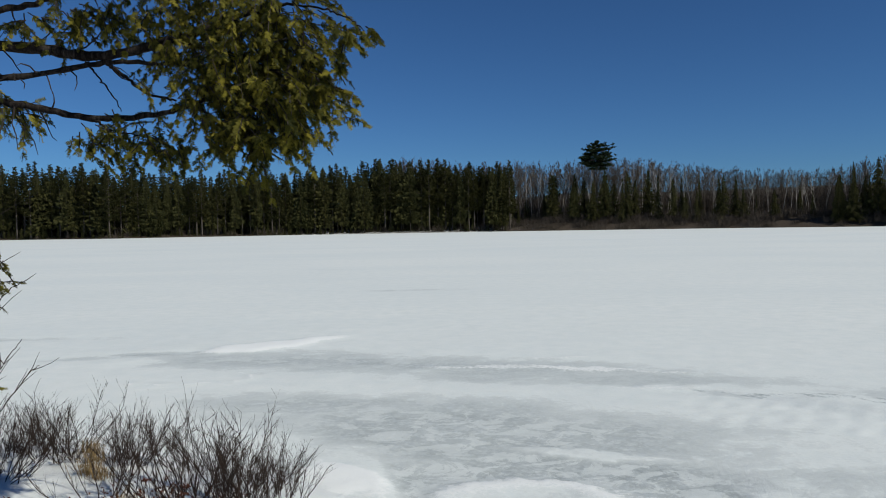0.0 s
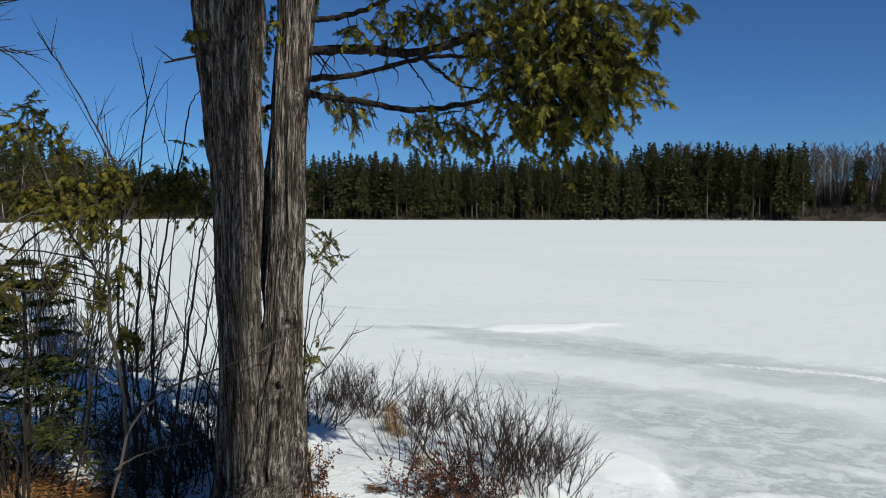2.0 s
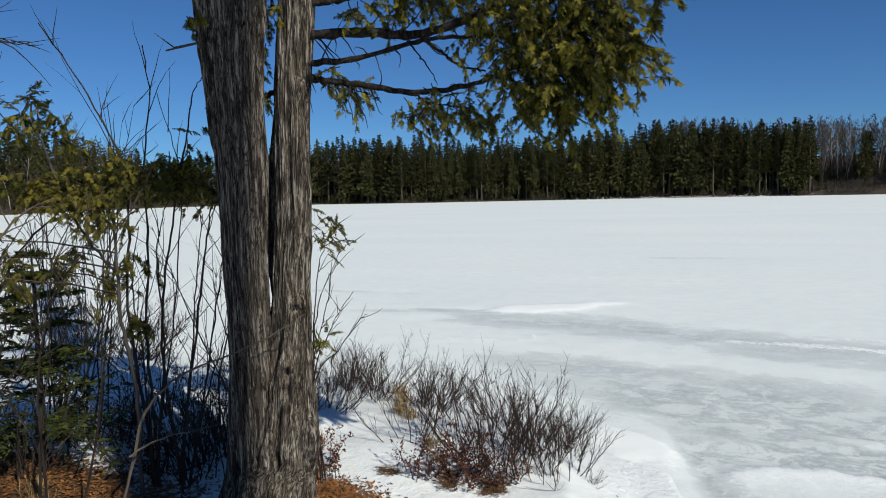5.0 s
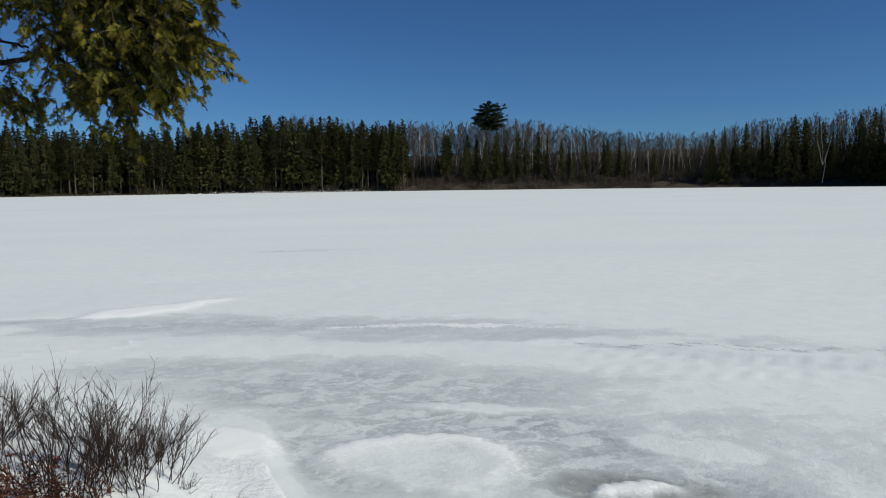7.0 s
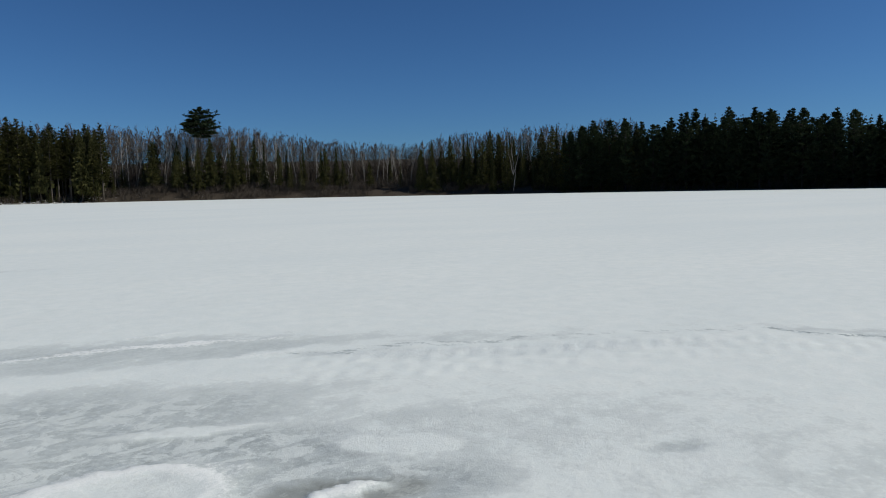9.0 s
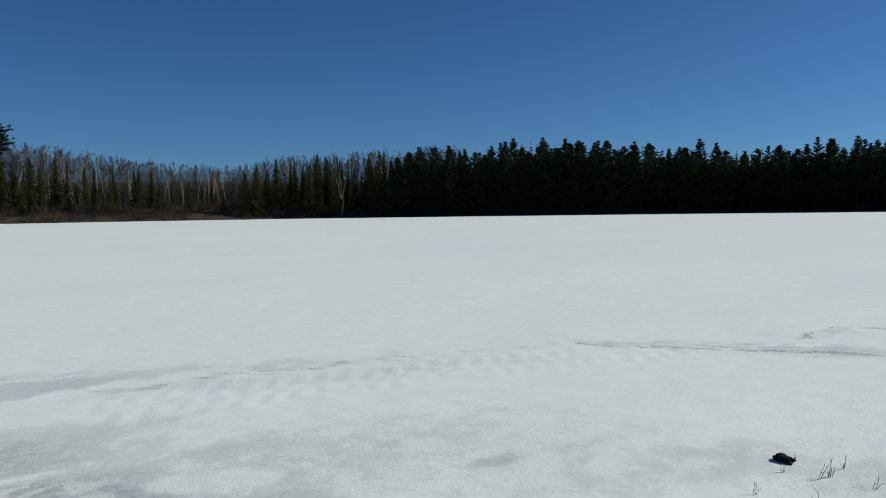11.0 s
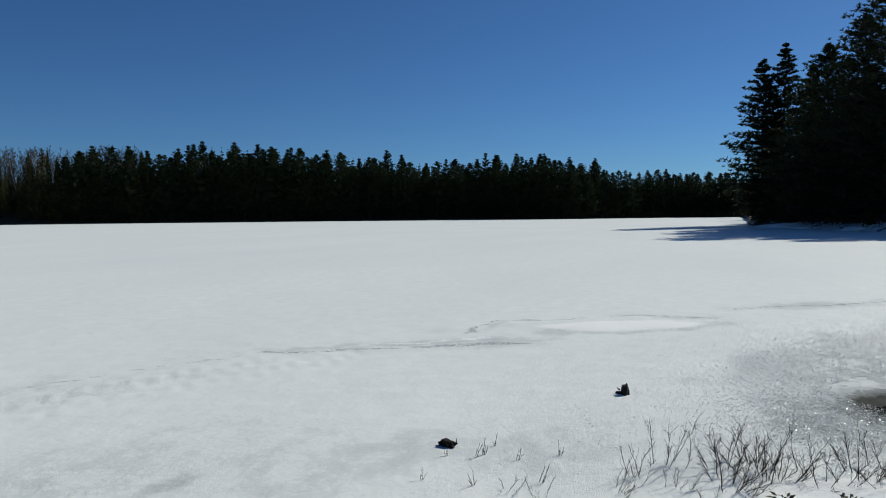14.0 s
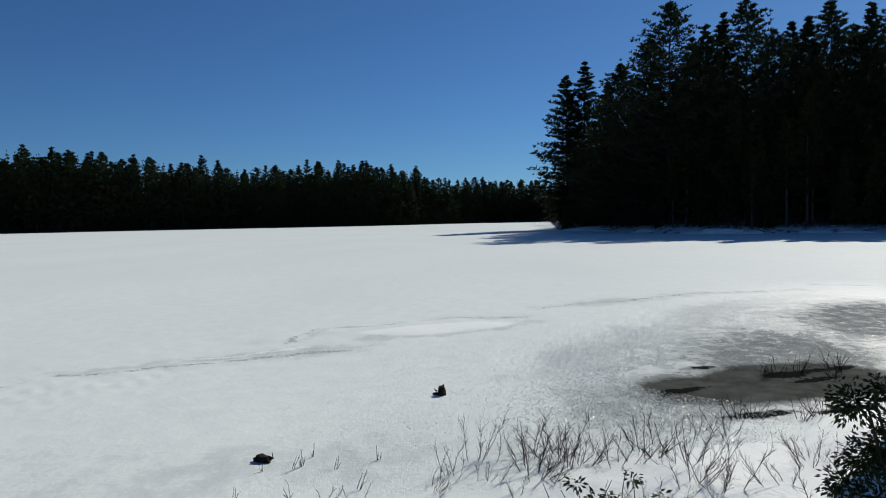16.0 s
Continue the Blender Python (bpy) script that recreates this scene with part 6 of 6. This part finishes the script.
ICE_SHRUBS = [mesh_of("ice_shrub_stems", *twiggy(rs, rs.uniform(0.5, 0.68), 1.3, rs.randint(4, 7), 12, 0.0044, (rs.gauss(0, 0.15), rs.gauss(0, 0.15)), 3, 0.12), DARK_TWIG) for _ in range(9)]
SPRIG = [mesh_of("sprig_stems", *twiggy(rs, 0.22, 0.16, 3, 3, 0.0035, (0, 0), 1), DARK_TWIG) for _ in range(3)]
for x, y, k in ((6.9, 0.35, 0.7), (6.72, 0.05, 0.6), (7.05, -0.2, 1.0), (7.1, -0.45, 1.05), (6.95, -0.7, 1.1), (7.3, -0.75, 1.0), (7.35, -1.0, 1.05), (7.0, -1.05, 0.95), (7.5, -1.35, 1.0), (7.6, -1.55, 1.1), (6.75, -0.45, 0.8),
                (6.45, 0.55, 0.55), (6.3, 0.95, 0.5), (6.2, 1.35, 0.5), (6.35, -0.2, 0.5), (6.1, -1.5, 0.95), (5.9, -1.75, 1.0), (6.2, -1.95, 1.0), (6.0, -2.2, 0.9), (5.7, -1.3, 0.7), (6.6, -2.6, 0.8), (6.9, -2.9, 0.7), (6.4, -2.9, 0.8), (5.6, -2.4, 1.0),
                (8.3, -2.2, 0.75), (8.2, -2.6, 0.8), (8.0, -1.6, 0.4), (5.5, -1.0, 0.6),
                (7.45, 0.0, 0.9), (7.5, -0.3, 0.9), (7.55, -0.6, 0.9), (7.35, -0.85, 0.9), (6.9, -1.7, 0.9)):
    x, y = x + rs.gauss(0, 0.09), y + rs.gauss(0, 0.09)
    shrub(rs.choice(ICE_SHRUBS), x, y, k * 0.8, "dark leafless shrub standing in snow at the ice edge", "shrubs at the ice edge")
for x, y in ((6.96, 1.95), (7.02, 1.88), (6.96, 1.53), (7.27, 1.16), (6.85, 2.2), (6.2, 1.7), (6.15, 2.2), (7.3, 1.85), (6.5, 1.2)):
    shrub(rs.choice(SPRIG), x, y, rs.uniform(0.6, 1.1), "tiny bare sprig poking through the ice", "sprigs in the ice", "sprig", 0.0)
for x, y, k in ((11.4, -4.0, 0.7), (11.6, -4.4, 0.6), (11.7, -4.95, 0.8), (11.2, -4.7, 0.6), (8.9, -2.75, 0.6), (9.0, -2.95, 0.6), (8.95, -3.5, 0.6), (9.15, -3.75, 0.7), (11.3, -3.8, 0.5)):
    me = mesh_of("drowned_stems", *twiggy(rs, 0.5, 0.9, 9, 4, 0.006, (rs.gauss(0, 0.5), rs.gauss(0, 0.5)), 1), DARK_TWIG)
    shrub(me, x, y, k, "dark drowned twigs standing in the meltwater pool", "twigs in the pool", "shrub", 0.0)


def leathery(rng, count, reach, size):
    s = Shape()
    for _ in range(count):
        u = Vector((rng.gauss(0, 1), rng.gauss(0, 1), rng.gauss(0, 0.8))).normalized()
        p = u * reach * rng.uniform(0.1, 1.0)
        e = (u + Vector((rng.gauss(0, 0.4), rng.gauss(0, 0.4), -0.35))).normalized() * size * rng.uniform(0.6, 1.2)
        w = e.cross(Vector((rng.gauss(0, 1), rng.gauss(0, 1), 1))).normalized() * size * 0.21
        s.tri(p, p + e * 0.45 + w, p + e, p + e * 0.45 - w)
    return s.pair()


ever = thing("evergreen_bush", (3.25, -1.95, land_z(3.25, -1.95) - 0.03), "dark leathery evergreen bush at the snow's edge", "evergreen bush")
o = Vector(ever.location)
for x, y, z, reach, n in ((3.36, -1.63, 1.64, 0.10, 90), (3.34, -1.74, 1.70, 0.07, 50), (3.33, -1.66, 1.42, 0.10, 80), (3.36, -1.74, 1.46, 0.10, 90), (3.3, -1.8, 1.55, 0.12, 100), (3.26, -1.7, 1.27, 0.12, 100), (3.3, -1.85, 1.32, 0.14, 120), (3.4, -1.6, 1.30, 0.08, 50)):
    lf = part("leafage", leathery(rs, int(n * 6.5), reach, 0.028), EVERGREEN, ever)
    lf.location = Vector((x, y, z)) - o
    tagged(lf, kind="stuff")
    s = Shape()
    s.tube(bend(rs, (0, 0, 0), Vector((x, y, z)) - o, (Vector((x, y, z)) - o).length, 6, 0.03), [0.012, 0.011, 0.01, 0.009, 0.007, 0.006, 0.004], 4)
    part("stem", s.pair(), DARK_TWIG, ever)
for x, y, z in ((4.55, -0.62, 0.86), (4.5, -0.8, 0.82), (4.6, -0.95, 0.88), (4.45, -1.1, 0.83), (4.5, -0.72, 0.8)):
    ob = thing("evergreen_shrub", ground_at(x, y, 0.03), "low shrub with dark curled leaves in snow", "evergreen shrub", "leafy shrubs at the path")
    g = land_z(x, y) - 0.03
    s = Shape()
    for k in range(4):
        s.tube(bend(rs, (0, 0, 0), (rs.gauss(0, 0.25), rs.gauss(0, 0.25), 1), (z - g) * rs.uniform(0.8, 1.1), 5, 0.08), [0.006, 0.006, 0.005, 0.004, 0.003, 0.002], 4)
    tagged(part("clump", s.pair(), DARK_TWIG, ob), kind="stuff")
    lf = part("leafage", leathery(rs, 40, 0.05, 0.04), EVERGREEN, ob)
    lf.location = (0, 0, z - g - 0.03)
    tagged(lf, kind="stuff")


# grains of wet ice that glint on the crust round the pool
rc = random.Random(77)
s = Shape()
for _ in range(46000):
    k = rc.random()
    cx, cy, sx, sy = (9.0, -1.3, 1.2, 0.9) if k < 0.36 else (12.4, -1.9, 2.2, 0.9) if k < 0.62 else (16.5, -5.0, 3.0, 1.6) if k < 0.9 else (8.2, -2.4, 0.9, 0.6)
    x, y = rc.gauss(cx, sx), rc.gauss(cy, sy)
    if math.hypot(x, y) < 6.8 or (x - 11.0) ** 2 / 1.9 + (y + 3.8) ** 2 / 4.2 < 1:
        continue
    p = Vector((x, y, rc.uniform(-0.012, 0.010)))
    size = rc.uniform(0.005, 0.012)
    n = Vector((rc.gauss(0, 0.42), rc.gauss(0, 0.42), 1)).normalized()
    u = n.cross(Vector((rc.gauss(0, 1), rc.gauss(0, 1), 0.1))).normalized() * size
    w = n.cross(u)
    s.tri(p - u, p - w * 0.8, p + u * rc.uniform(0.6, 1), p + w)
tagged(new("ice_grains", mesh_of("ice_grains", *s.pair(), GRAIN)), "glinting grains of wet ice on the crust", "ice grains", kind="stuff")
